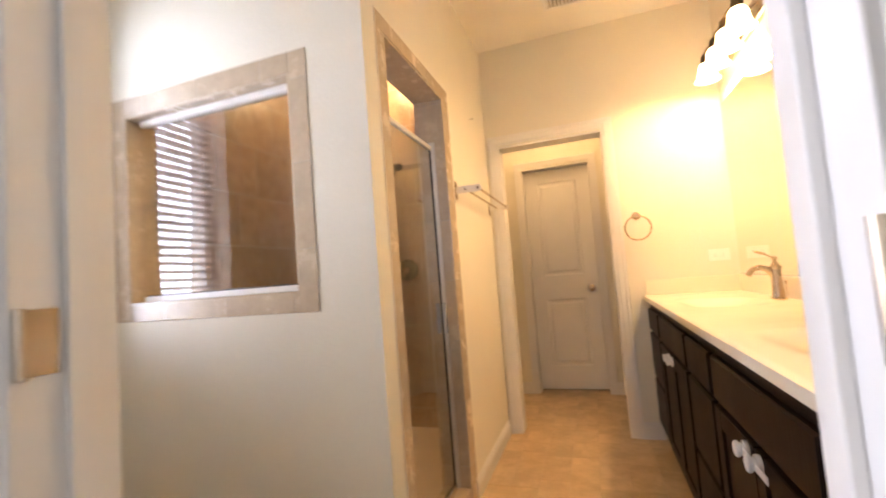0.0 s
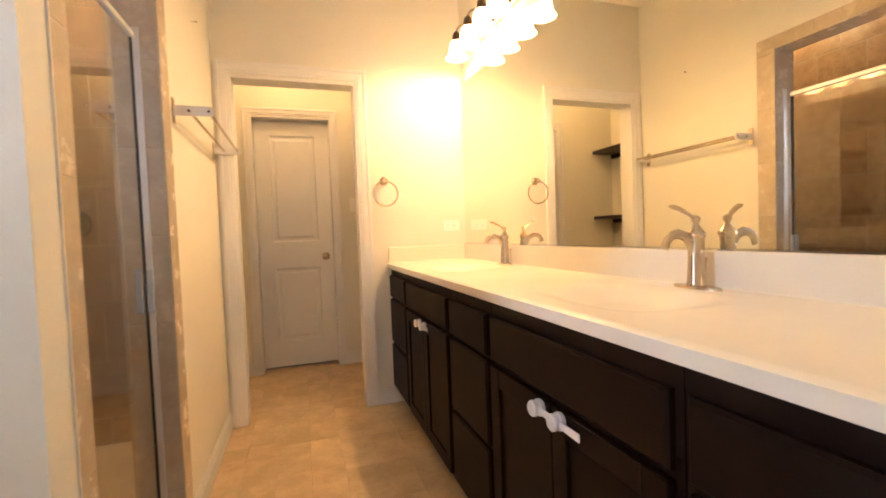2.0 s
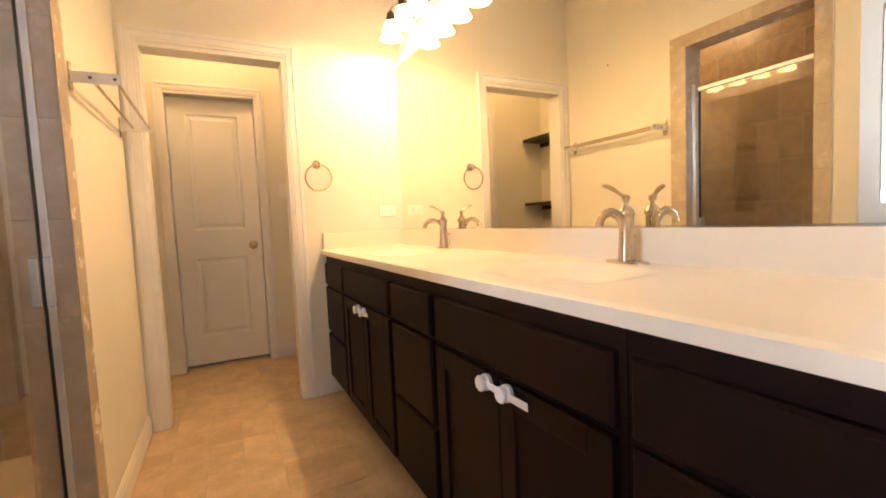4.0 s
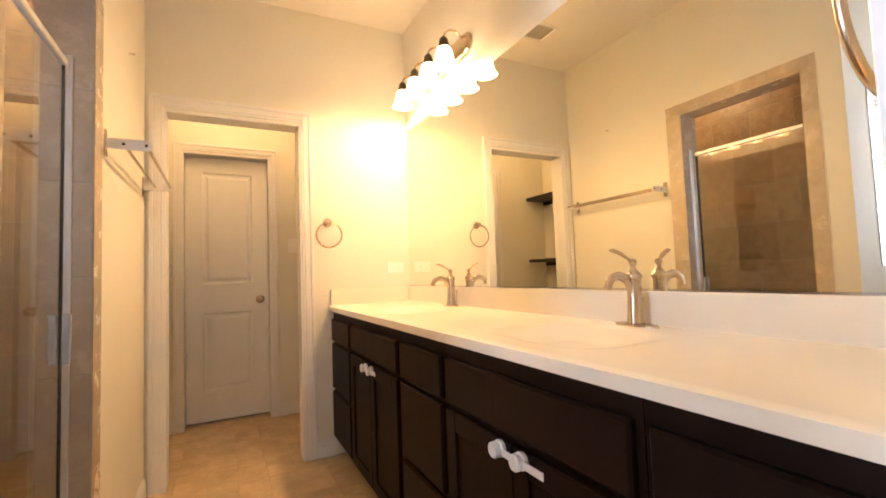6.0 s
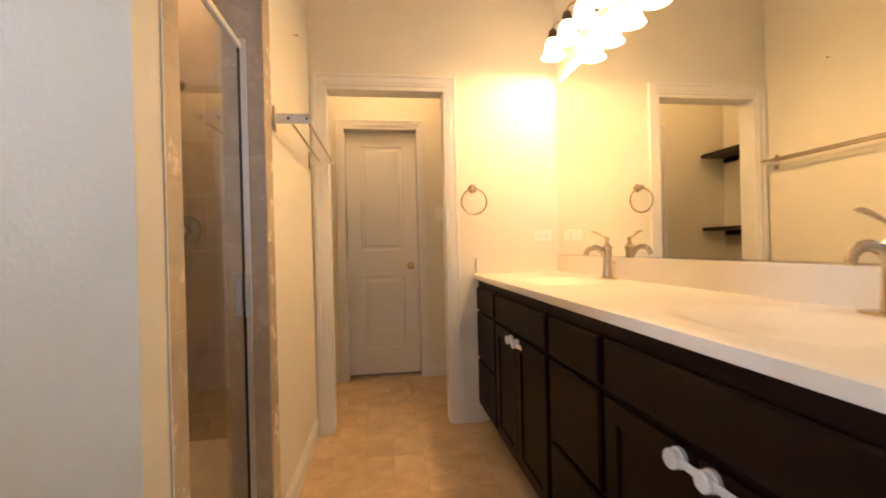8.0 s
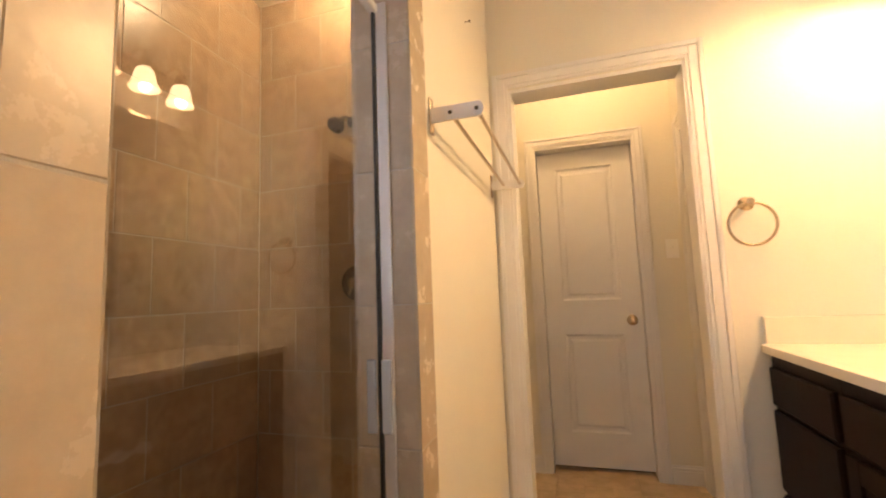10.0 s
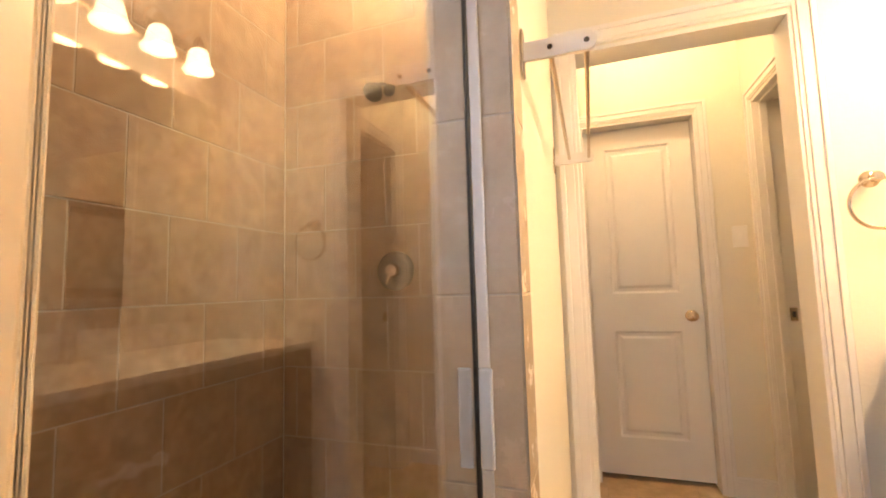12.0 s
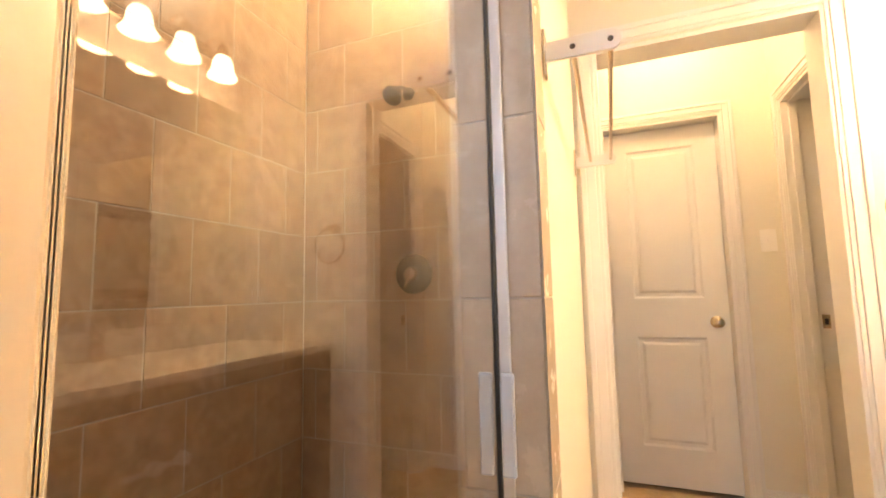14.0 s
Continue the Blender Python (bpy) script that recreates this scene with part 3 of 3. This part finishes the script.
# ---- vanity light ----
def vanity_light():
    v = thing("vanity_light", (XM, 4.83, 2.27), "lit four-lamp nickel vanity light with frosted bell shades", "wall light")
    bm = bmesh.new()
    n = 32
    loops = []
    for sx, k in ((0.0, 1.0), (0.012, 1.0), (0.020, 0.9), (0.024, 0.72)):
        loops.append([bm.verts.new((XM - 0.001 - sx, 4.83 + (0.36 if math.cos(a) > 0 else -0.36) * 0.84 + 0.06 * k * math.cos(a), 2.270 + 0.06 * k * math.sin(a))) for a in [2 * math.pi * (i + 0.5) / n for i in range(n)]])
    for a, b in zip(loops, loops[1:]):
        for i in range(n):
            bm.faces.new((a[i], a[(i + 1) % n], b[(i + 1) % n], b[i]))
    bm.faces.new(loops[-1])
    bm.faces.new(loops[0])
    part("back_plate", bm, NICKEL, v, smooth=True)
    for bx, by in BULBS:
        pts = []
        for i in range(13):
            u = i / 12
            ang = math.pi * u
            cx = (XM - 0.02 + bx) / 2
            r = (XM - 0.02 - bx) / 2
            pts.append((cx + r * math.cos(ang), by, 2.285 + 0.055 * math.sin(ang) ** 0.9))
        part("arm", tube(bmesh.new(), pts, 0.0055, 10, up=(0, 1, 0)), NICKEL, v, smooth=True)
        part("socket_cup", lathe(bmesh.new(), [(0, 0.06), (0.010, 0.058), (0.022, 0.045), (0.026, 0.02), (0.028, 0.0), (0.0, 0.0)], Matrix.Translation((bx, by, 2.236)), 20), BRONZE, v, smooth=True)
        prof = [(0.027, 0.100), (0.036, 0.090), (0.043, 0.070), (0.046, 0.045), (0.052, 0.022), (0.062, 0.004), (0.066, 0.0), (0.063, 0.001), (0.049, 0.022), (0.043, 0.045), (0.040, 0.068), (0.033, 0.087), (0.024, 0.097)]
        sh = part("shade", lathe(bmesh.new(), prof, Matrix.Translation((bx, by, 2.137)), 28), SHADE, v, "glowing frosted glass bell shade", True)


vanity_light()


# ---- towel rings, towel bar ----
def towel_ring(x, face, out, z):
    """A ring that hangs from a post on a wall across y."""
    r = thing("towel_ring", (x, face, z + 0.08), "brushed nickel towel ring on the wall beside the vanity", "towel ring", "towel rings")
    m = Matrix.Translation((x, face, z + 0.083)) @ pose(0, 0, 0, 90 if out < 0 else -90)
    part("rosette", lathe(bmesh.new(), [(0, 0), (0.027, 0), (0.027, 0.005), (0.020, 0.010), (0.011, 0.014), (0.010, 0.036), (0.015, 0.040), (0.017, 0.048), (0.013, 0.056), (0, 0.058)], m, 24), NICKEL, r, smooth=True)
    yy = face + out * 0.046
    n = 48
    pts = [(x + 0.078 * math.cos(2 * math.pi * i / n), yy + out * 0.004 * math.sin(2 * math.pi * i / n), z + 0.078 * math.sin(2 * math.pi * i / n)) for i in range(n)]
    part("ring", tube(bmesh.new(), pts, 0.0055, 10, closed=True, up=(0, 1, 0)), NICKEL, r, smooth=True)


towel_ring(0.960, YW, -1, 1.351)
towel_ring(0.985, YN, 1, 1.330)


def towel_bar():
    t = thing("towel_bar", (0, 4.95, 1.59), "double-rail brushed nickel towel bar on the cream wall", "towel bar")
    for y in (4.520, 5.318):
        part("wall_plate", boxed(0.0005, 0.007, y - 0.006, y + 0.022, 1.543, 1.640, bevel=0.003, seg=2), NICKEL, t)
        bm = boxed(0.007, 0.126, y - 0.004, y + 0.004, 1.571, 1.609)
        lathe(bm, [(0, -0.0043), (0.0191, -0.0043), (0.0191, 0.0043), (0, 0.0043)], Matrix.Translation((0.126, y, 1.590)) @ pose(0, 0, 0, 90), 24)
        arm = part("bracket", bm, ALU, t)
        for x in (0.058, 0.126):
            part("screw", lathe(bmesh.new(), [(0, 0), (0.0055, 0), (0.005, 0.002), (0.002, 0.002), (0, 0.0005)], Matrix.Translation((x, y - 0.0044, 1.590)) @ pose(0, 0, 0, 90), 12), BRONZE, arm, smooth=True)
    for x in (0.058, 0.126):
        part("rail", boxed(x - 0.005, x + 0.005, 4.524, 5.314, 1.584, 1.596, bevel=0.003, seg=2), NICKEL, t)


towel_bar()


nail = thing("wall_nail", (0, 4.97, 2.13), "small dark nail stuck in the cream painted wall", "nail")
part("shank", lathe(bmesh.new(), [(0, 0), (0.0015, 0), (0.0015, 0.018), (0, 0.018)], Matrix.Translation((0, 4.97, 2.13)) @ pose(0, 0, 0, 0, 90), 8), BRONZE, nail)
part("head", lathe(bmesh.new(), [(0, 0.018), (0.005, 0.018), (0.005, 0.021), (0, 0.021)], Matrix.Translation((0, 4.97, 2.13)) @ pose(0, 0, 0, 0, 90), 10), BRONZE, nail)


# ---- shower fittings ----
def shower_head():
    s = thing("shower_sprayer", (-0.69, YW, 1.99), "nickel shower head on a bent arm on the tiled wall", "shower head")
    x, f = -0.705, YW - 0.012
    part("flange", lathe(bmesh.new(), [(0, 0), (0.03, 0), (0.028, 0.006), (0.012, 0.012), (0, 0.012)], Matrix.Translation((x, f, 2.02)) @ pose(0, 0, 0, 90), 20), BRONZE, s, smooth=True)
    part("arm", tube(bmesh.new(), [(x, f, 2.02), (x, f - 0.05, 2.025), (x, f - 0.085, 2.012), (x, f - 0.11, 1.985)], 0.009, 12, up=(1, 0, 0)), BRONZE, s, smooth=True)
    m = Matrix.Translation((x, f - 0.105, 1.992)) @ pose(0, 0, 0, 138, 12, 0)
    part("head", lathe(bmesh.new(), [(0, -0.005), (0.014, -0.004), (0.016, 0.012), (0.020, 0.020), (0.038, 0.042), (0.043, 0.054), (0.042, 0.062), (0.034, 0.064), (0, 0.062)], m, 28), BRONZE, s, smooth=True)


def shower_valve():
    s = thing("shower_valve", (-0.69, YW, 1.208), "round nickel shower valve with a lever handle", "shower valve")
    m = Matrix.Translation((-0.69, YW - 0.012, 1.208)) @ pose(0, 0, 0, 90)
    part("escutcheon", lathe(bmesh.new(), [(0, 0), (0.086, 0), (0.086, 0.004), (0.080, 0.010), (0.062, 0.015), (0.045, 0.016), (0, 0.016)], m, 40), BRONZE, s, smooth=True)
    h = part("handle", lathe(bmesh.new(), [(0, 0.016), (0.034, 0.016), (0.032, 0.040), (0.026, 0.052), (0, 0.055)], m, 28), NICKEL, s, smooth=True)
    part("lever", tube(bmesh.new(), [(-0.69, YW - 0.055, 1.205), (-0.700, YW - 0.062, 1.180), (-0.708, YW - 0.066, 1.150)], [0.010, 0.009, 0.006], 10, 0.7, up=(0, 1, 0)), NICKEL, h, smooth=True)


shower_head()
shower_valve()
can = thing("recessed_light", (-0.70, 5.08, CEIL), "lit round recessed light in the shower ceiling", "ceiling light")
part("trim_ring", lathe(bmesh.new(), [(0.060, -0.0005), (0.082, -0.0005), (0.080, -0.006), (0.062, -0.008), (0.060, -0.0005)], Matrix.Translation((-0.70, 5.08, CEIL)), 32), TRIM, can, smooth=True)
lens = part("lens", lathe(bmesh.new(), [(0.060, -0.002), (0.04, -0.006), (0, -0.008)], Matrix.Translation((-0.70, 5.08, CEIL)), 28), LENS, can, smooth=True)
lens.visible_shadow = False


# ---- plates, vent, shelves ----
def switch_plate(x, y, z):
    s = thing("light_switch", (x, y, z), "ivory light switch plate on the vestibule wall", "light switch")
    part("plate", boxed(x - 0.036, x + 0.036, y - 0.006, y - 0.0005, z - 0.058, z + 0.058, bevel=0.003, seg=2), PLATE, s)
    part("toggle", boxed(x - 0.005, x + 0.005, y - 0.014, y - 0.006, z - 0.011, z + 0.011, bevel=0.002), PLATE, s)


switch_plate(0.885, YD, 1.362)


def outlet_plate(x, y, z):
    s = thing("outlet", (x, y, z), "white duplex outlet plate set sideways above the counter", "outlet")
    part("plate", boxed(x - 0.058, x + 0.058, y - 0.006, y - 0.0005, z - 0.036, z + 0.036, bevel=0.003, seg=2), PLATE, s)
    for dx in (-0.022, 0.022):
        r = part("receptacle", boxed(x + dx - 0.014, x + dx + 0.014, y - 0.008, y - 0.006, z - 0.017, z + 0.017, bevel=0.0008), PLATE, s)
        # black bars on the receptacle, shade of the slots put in as colour
        for dz in (-0.006, 0.006):
            part("slot_shade", boxed(x + dx - 0.004, x + dx + 0.004, y - 0.0084, y - 0.0078, z + dz - 0.001, z + dz + 0.001), BLACK, r)


outlet_plate(1.405, YW, 1.137)


def ceiling_vent(x, y):
    v = thing("ceiling_vent", (x, y, CEIL), "white louvred ceiling vent", "vent")
    a, b, z = 0.14, 0.10, CEIL
    bm = bmesh.new()
    for q in ((x - a, x + a, y - b, y - b + 0.022), (x - a, x + a, y + b - 0.022, y + b), (x - a, x - a + 0.022, y - b + 0.022, y + b - 0.022), (x + a - 0.022, x + a, y - b + 0.022, y + b - 0.022)):
        box(bm, *q, z - 0.010, z - 0.0005, 0.002)
    part("frame", bm, TRIM, v)
    part("backing", boxed(x - a + 0.022, x + a - 0.022, y - b + 0.022, y + b - 0.022, z - 0.002, z - 0.0005), GROUT, v)
    n = 11
    for i in range(n):
        xx = x - a + 0.03 + (2 * a - 0.06) * i / (n - 1)
        s = part("slat", boxed(-0.008, 0.008, -b + 0.022, b - 0.022, -0.0008, 0.0008), TRIM, v)
        s.matrix_basis = pose(xx, y, z - 0.0075, 0, 32, 0)


ceiling_vent(0.66, 4.98)
for z in (1.855, 1.19):
    s = thing("wall_shelf", (-0.42, 5.97, z), "dark brown shelf on the vestibule wall", "shelf", "vestibule shelves")
    part("board", boxed(-0.549, -0.30, YV + 0.02, YD - 0.016, z - 0.02, z + 0.012, bevel=0.002), DARKSHELF, s)
    part("cleat", boxed(-0.549, -0.53, YV + 0.02, YD - 0.016, z - 0.06, z - 0.0205, bevel=0.002), DARKSHELF, s)
dome = thing("ceiling_light", (0.38, 5.92, CEIL), "lit frosted dome light on the vestibule ceiling", "ceiling light")
part("base", lathe(bmesh.new(), [(0, 0), (0.11, 0), (0.11, -0.018), (0.10, -0.022), (0, -0.022)], Matrix.Translation((0.38, 5.92, CEIL - 0.0005)), 28), NICKEL, dome, smooth=True)
dm = part("diffuser", lathe(bmesh.new(), [(0.10, -0.022), (0.097, -0.045), (0.080, -0.068), (0.05, -0.083), (0, -0.088)], Matrix.Translation((0.38, 5.92, CEIL)), 28), LENS, dome, smooth=True)
dm.visible_shadow = False


def hinge(x, y, z, out, parent_label, wide=0.018):
    h = thing("door_hinge", (x, y, z), parent_label, "hinge")
    lo, hi = sorted((x, x + out * 0.003))
    part("leaf", boxed(lo, hi, y - 0.022, y + wide, z - 0.045, z + 0.045, bevel=0.001), NICKEL, h)
    part("knuckle", lathe(bmesh.new(), [(0, -0.047), (0.006, -0.047), (0.006, 0.047), (0, 0.047)], Matrix.Translation((x + out * 0.006, y - 0.028, z)), 12), NICKEL, h, smooth=True)


hinge(-0.057, 2.690, 1.085, 1, "nickel hinge leaf on the white entrance jamb")
hinge(0.834, 2.678, 1.10, -1, "nickel hinge leaf on the white entrance jamb", -0.008)


# ---- tiles, last ----
def tile_mesh(w, h, t=0.009, e=0.0016):
    """A tile in x (width) and z (height) from its corner, its face at y = -t, with eased edges."""
    bm = bmesh.new()
    a = [bm.verts.new(p) for p in ((0, 0, 0), (w, 0, 0), (w, 0, h), (0, 0, h))]
    b = [bm.verts.new(p) for p in ((0, -t + e, 0), (w, -t + e, 0), (w, -t + e, h), (0, -t + e, h))]
    c = [bm.verts.new(p) for p in ((e, -t, e), (w - e, -t, e), (w - e, -t, h - e), (e, -t, h - e))]
    for r, s in ((a, b), (b, c)):
        for i in range(4):
            bm.faces.new((r[i], r[(i + 1) % 4], s[(i + 1) % 4], s[i]))
    bm.faces.new(c)
    me = bpy.data.meshes.new("tile")
    bm.to_mesh(me)
    bm.free()
    return me


MESHES = {}


def tile(parent, m, w, h, material, t=0.009):
    key = (round(w, 3), round(h, 3), material.name, t)
    if key not in MESHES:
        MESHES[key] = tile_mesh(w, h, t, 0.0006 if material is FLOORTILE else 0.0016)
        MESHES[key].materials.append(material)
    ob = new("tile", MESHES[key])
    ob.parent = parent
    ob.matrix_basis = m
    return ob


def tile_wall(name, frame_m, width, z0, z1, label, holes=(), s=0.3105, shift=0.0, g=0.004):
    """Half-bond square tiles on a grout bed; frame_m: x along the wall, -y out of it; holes (u0, u1, z0, z1)."""
    bed = structure(name, boxed(0, width, -0.0078, -0.0005, z0, z1), GROUT, label, "tiled wall") if not holes else structure(name, slab("y", -0.0078, -0.0005, 0, width, z0, z1, holes), GROUT, label, "tiled wall")
    bed.matrix_world = frame_m
    z = 0.1645 - s
    row = 0
    while z < z1 - 0.01:
        a, b = max(z + g / 2, z0), min(z + s - g / 2, z1)
        u = -s + (s / 2 if row % 2 else 0) + shift
        while u < width:
            p, q = max(u + g / 2, 0.0), min(u + s - g / 2, width)
            if q - p > 0.012 and b - a > 0.012:
                spans = [(p, q, a, b)]
                for h0, h1, hz0, hz1 in holes:
                    cut = []
                    for (p0, q0, a0, b0) in spans:
                        if q0 <= h0 or p0 >= h1 or b0 <= hz0 or a0 >= hz1:
                            cut.append((p0, q0, a0, b0))
                            continue
                        if p0 < h0 - 0.012:
                            cut.append((p0, h0, a0, b0))
                        if q0 > h1 + 0.012:
                            cut.append((h1, q0, a0, b0))
                        m0, m1 = max(p0, h0), min(q0, h1)
                        if a0 < hz0 - 0.012:
                            cut.append((m0, m1, a0, hz0))
                        if b0 > hz1 + 0.012:
                            cut.append((m0, m1, hz1, b0))
                    spans = cut
                for (p0, q0, a0, b0) in spans:
                    tile(bed, pose(p0, 0, a0), q0 - p0, b0 - a0, TILE)
            u += s
        z += s
        row += 1


# back wall (faces -y), outer wall (faces +x), front wall (faces +y), corridor side (faces -x)
tile_wall("tiles_back", pose(XS + 0.01, YW, 0), XI - XS - 0.01, 0.02, CEIL, "brown stone-look tiles on the shower's valve wall", shift=0.07)
tile_wall("tiles_outer", pose(XS, YFB + 0.01, 0, 0, 0, 90), YW - YFB - 0.02, 0.02, CEIL, "brown stone-look tiles on the shower's outer wall", shift=0.15)
tile_wall("tiles_front", pose(XI - 0.01, YFB, 0, 0, 0, 180), XI - XS - 0.02, 0.02, CEIL, "brown stone-look tiles round the pass-through", [(XI - 0.01 - PW[1], XI - 0.01 - PW[0], PW[2], PW[3])], shift=0.1)
tile_wall("tiles_inside", pose(XI, YW - 0.01, 0, 0, 0, -90), YW - YFB - 0.02, 0.02, CEIL, "brown stone-look tiles inside the shower door wall", [(YW - 0.01 - OP1, YW - 0.01 - OP0, 0.0, OPT)], shift=0.2)


def tile_strip(parent, frame_m, length, width, first=0.0, s=0.305, g=0.0024, t=0.003, along="z"):
    """One row of narrow trim tiles, along z or x of frame_m."""
    bed_t = t - 0.0012
    bm = boxed(0, width, -bed_t, -0.0004, 0, length) if along == "z" else boxed(0, length, -bed_t, -0.0004, 0, width)
    base = link("grout_bed", bm, GROUT)
    base.parent = parent
    base.matrix_basis = frame_m
    u = first - s
    while u < length:
        a, b = max(0.0, u + g / 2), min(length, u + s - g / 2)
        if b - a > 0.012:
            if along == "z":
                tile(parent, frame_m @ pose(0, 0, a), width, b - a, TRIMTILE, t)
            else:
                tile(parent, frame_m @ pose(a, 0, 0), b - a, width, TRIMTILE, t)
        u += s


surround = thing("trim_shower_opening", (0, 4.1, 0), "tan tile border lining the shower door opening", "tile trim")
surround["kind"] = "structure"
surround.matrix_world = Matrix()
RZ = 90
tile_strip(surround, pose(0, OP0 - 0.066, 0.0, 0, 0, RZ), OPT, 0.070, 0.008)
tile_strip(surround, pose(0, OP1 - 0.009, 0.0, 0, 0, RZ), OPT, 0.101, 0.20)
tile_strip(surround, pose(0, OP0 - 0.066, OPT, 0, 0, RZ), OP1 - OP0 + 0.158, 0.064, 0.22, along="x")
tile_strip(surround, pose(XI, OP1, 0.0), OPT, -XI - 0.001, 0.20, t=0.009)
tile_strip(surround, pose(-0.001, OP0, 0.0, 0, 0, 180), OPT, -XI - 0.001, 0.008, t=0.009)
bed = part("bed", boxed(XI, 0, OP0, OP1, OPT - 0.010, OPT - 0.0005), TRIMTILE, surround)

CAULK = mat("caulk", (0.78, 0.74, 0.66), 0.5, scale=20, vary=0.03, bump=0.05)
part("caulk_bead", boxed(0.0004, 0.0042, OP0 - 0.0705, OP0 - 0.0662, 0.105, OPT + 0.068, bevel=0.001), CAULK, surround, "pale caulk bead")

frame_trim = thing("trim_passthrough", (-0.67, YF, 1.5), "tan tile border framing the pass-through window", "tile trim")
frame_trim["kind"] = "structure"
frame_trim.matrix_world = Matrix()
x0, x1, z0, z1 = PW
B = 0.076
tile_strip(frame_trim, pose(x0 - B, YF, z0 - 0.068), z1 - z0 + 0.148, B, 0.15)
tile_strip(frame_trim, pose(x1, YF, z0 - 0.068), z1 - z0 + 0.148, B, 0.22)
tile_strip(frame_trim, pose(x0, YF, z1), x1 - x0, 0.080, 0.1, along="x")
tile_strip(frame_trim, pose(x0, YF, z0 - 0.068), x1 - x0, 0.068, 0.2, along="x")
for nm, a in (("bed", (x0, x0 + 0.009, YF + 0.001, YFB - 0.001, z0, z1)), ("bed", (x1 - 0.009, x1, YF + 0.001, YFB - 0.001, z0, z1)), ("bed", (x0 + 0.009, x1 - 0.009, YF + 0.001, YFB - 0.001, z0, z0 + 0.008)), ("bed", (x0 + 0.009, x1 - 0.009, YF + 0.001, YFB - 0.001, z1 - 0.008, z1))):
    part(nm, boxed(*a), TRIMTILE, frame_trim)

# floor pieces: close-jointed stone-look pieces, some halved, running past one another
floor_ob = bpy.data.objects["floor"]
rnd = random.Random(4)
s, g = 0.305, 0.0010
for i in range(-5, 6):
    fy = 2.66 + (i % 3) * 0.1
    fx = -0.02 + i * s
    fy -= s
    while fy < YD + 0.1:
        h = rnd.choice((s, s, s * 0.5, s * 1.5))
        cols = ((0, 1),) if rnd.random() < 0.55 else ((0, 0.5), (0.5, 1))
        for c0, c1 in cols:
            a0, a1 = max(fx + s * c0 + g / 2, XS + 0.01), min(fx + s * c1 - g / 2, 1.5)
            b0, b1 = max(fy + g / 2, YO), min(fy + h - g / 2, YD + 0.13)
            mid = (b0 + b1) / 2
            if a1 - a0 > 0.03 and b1 - b0 > 0.03 and not (a1 < 0.02 and YF < mid < YW):
                tile(floor_ob, Matrix(((1, 0, 0, a0), (0, 0, 1, b0), (0, -1, 0, -0.008), (0, 0, 0, 1))), a1 - a0, b1 - b0, FLOORTILE, 0.008)
        fy += h
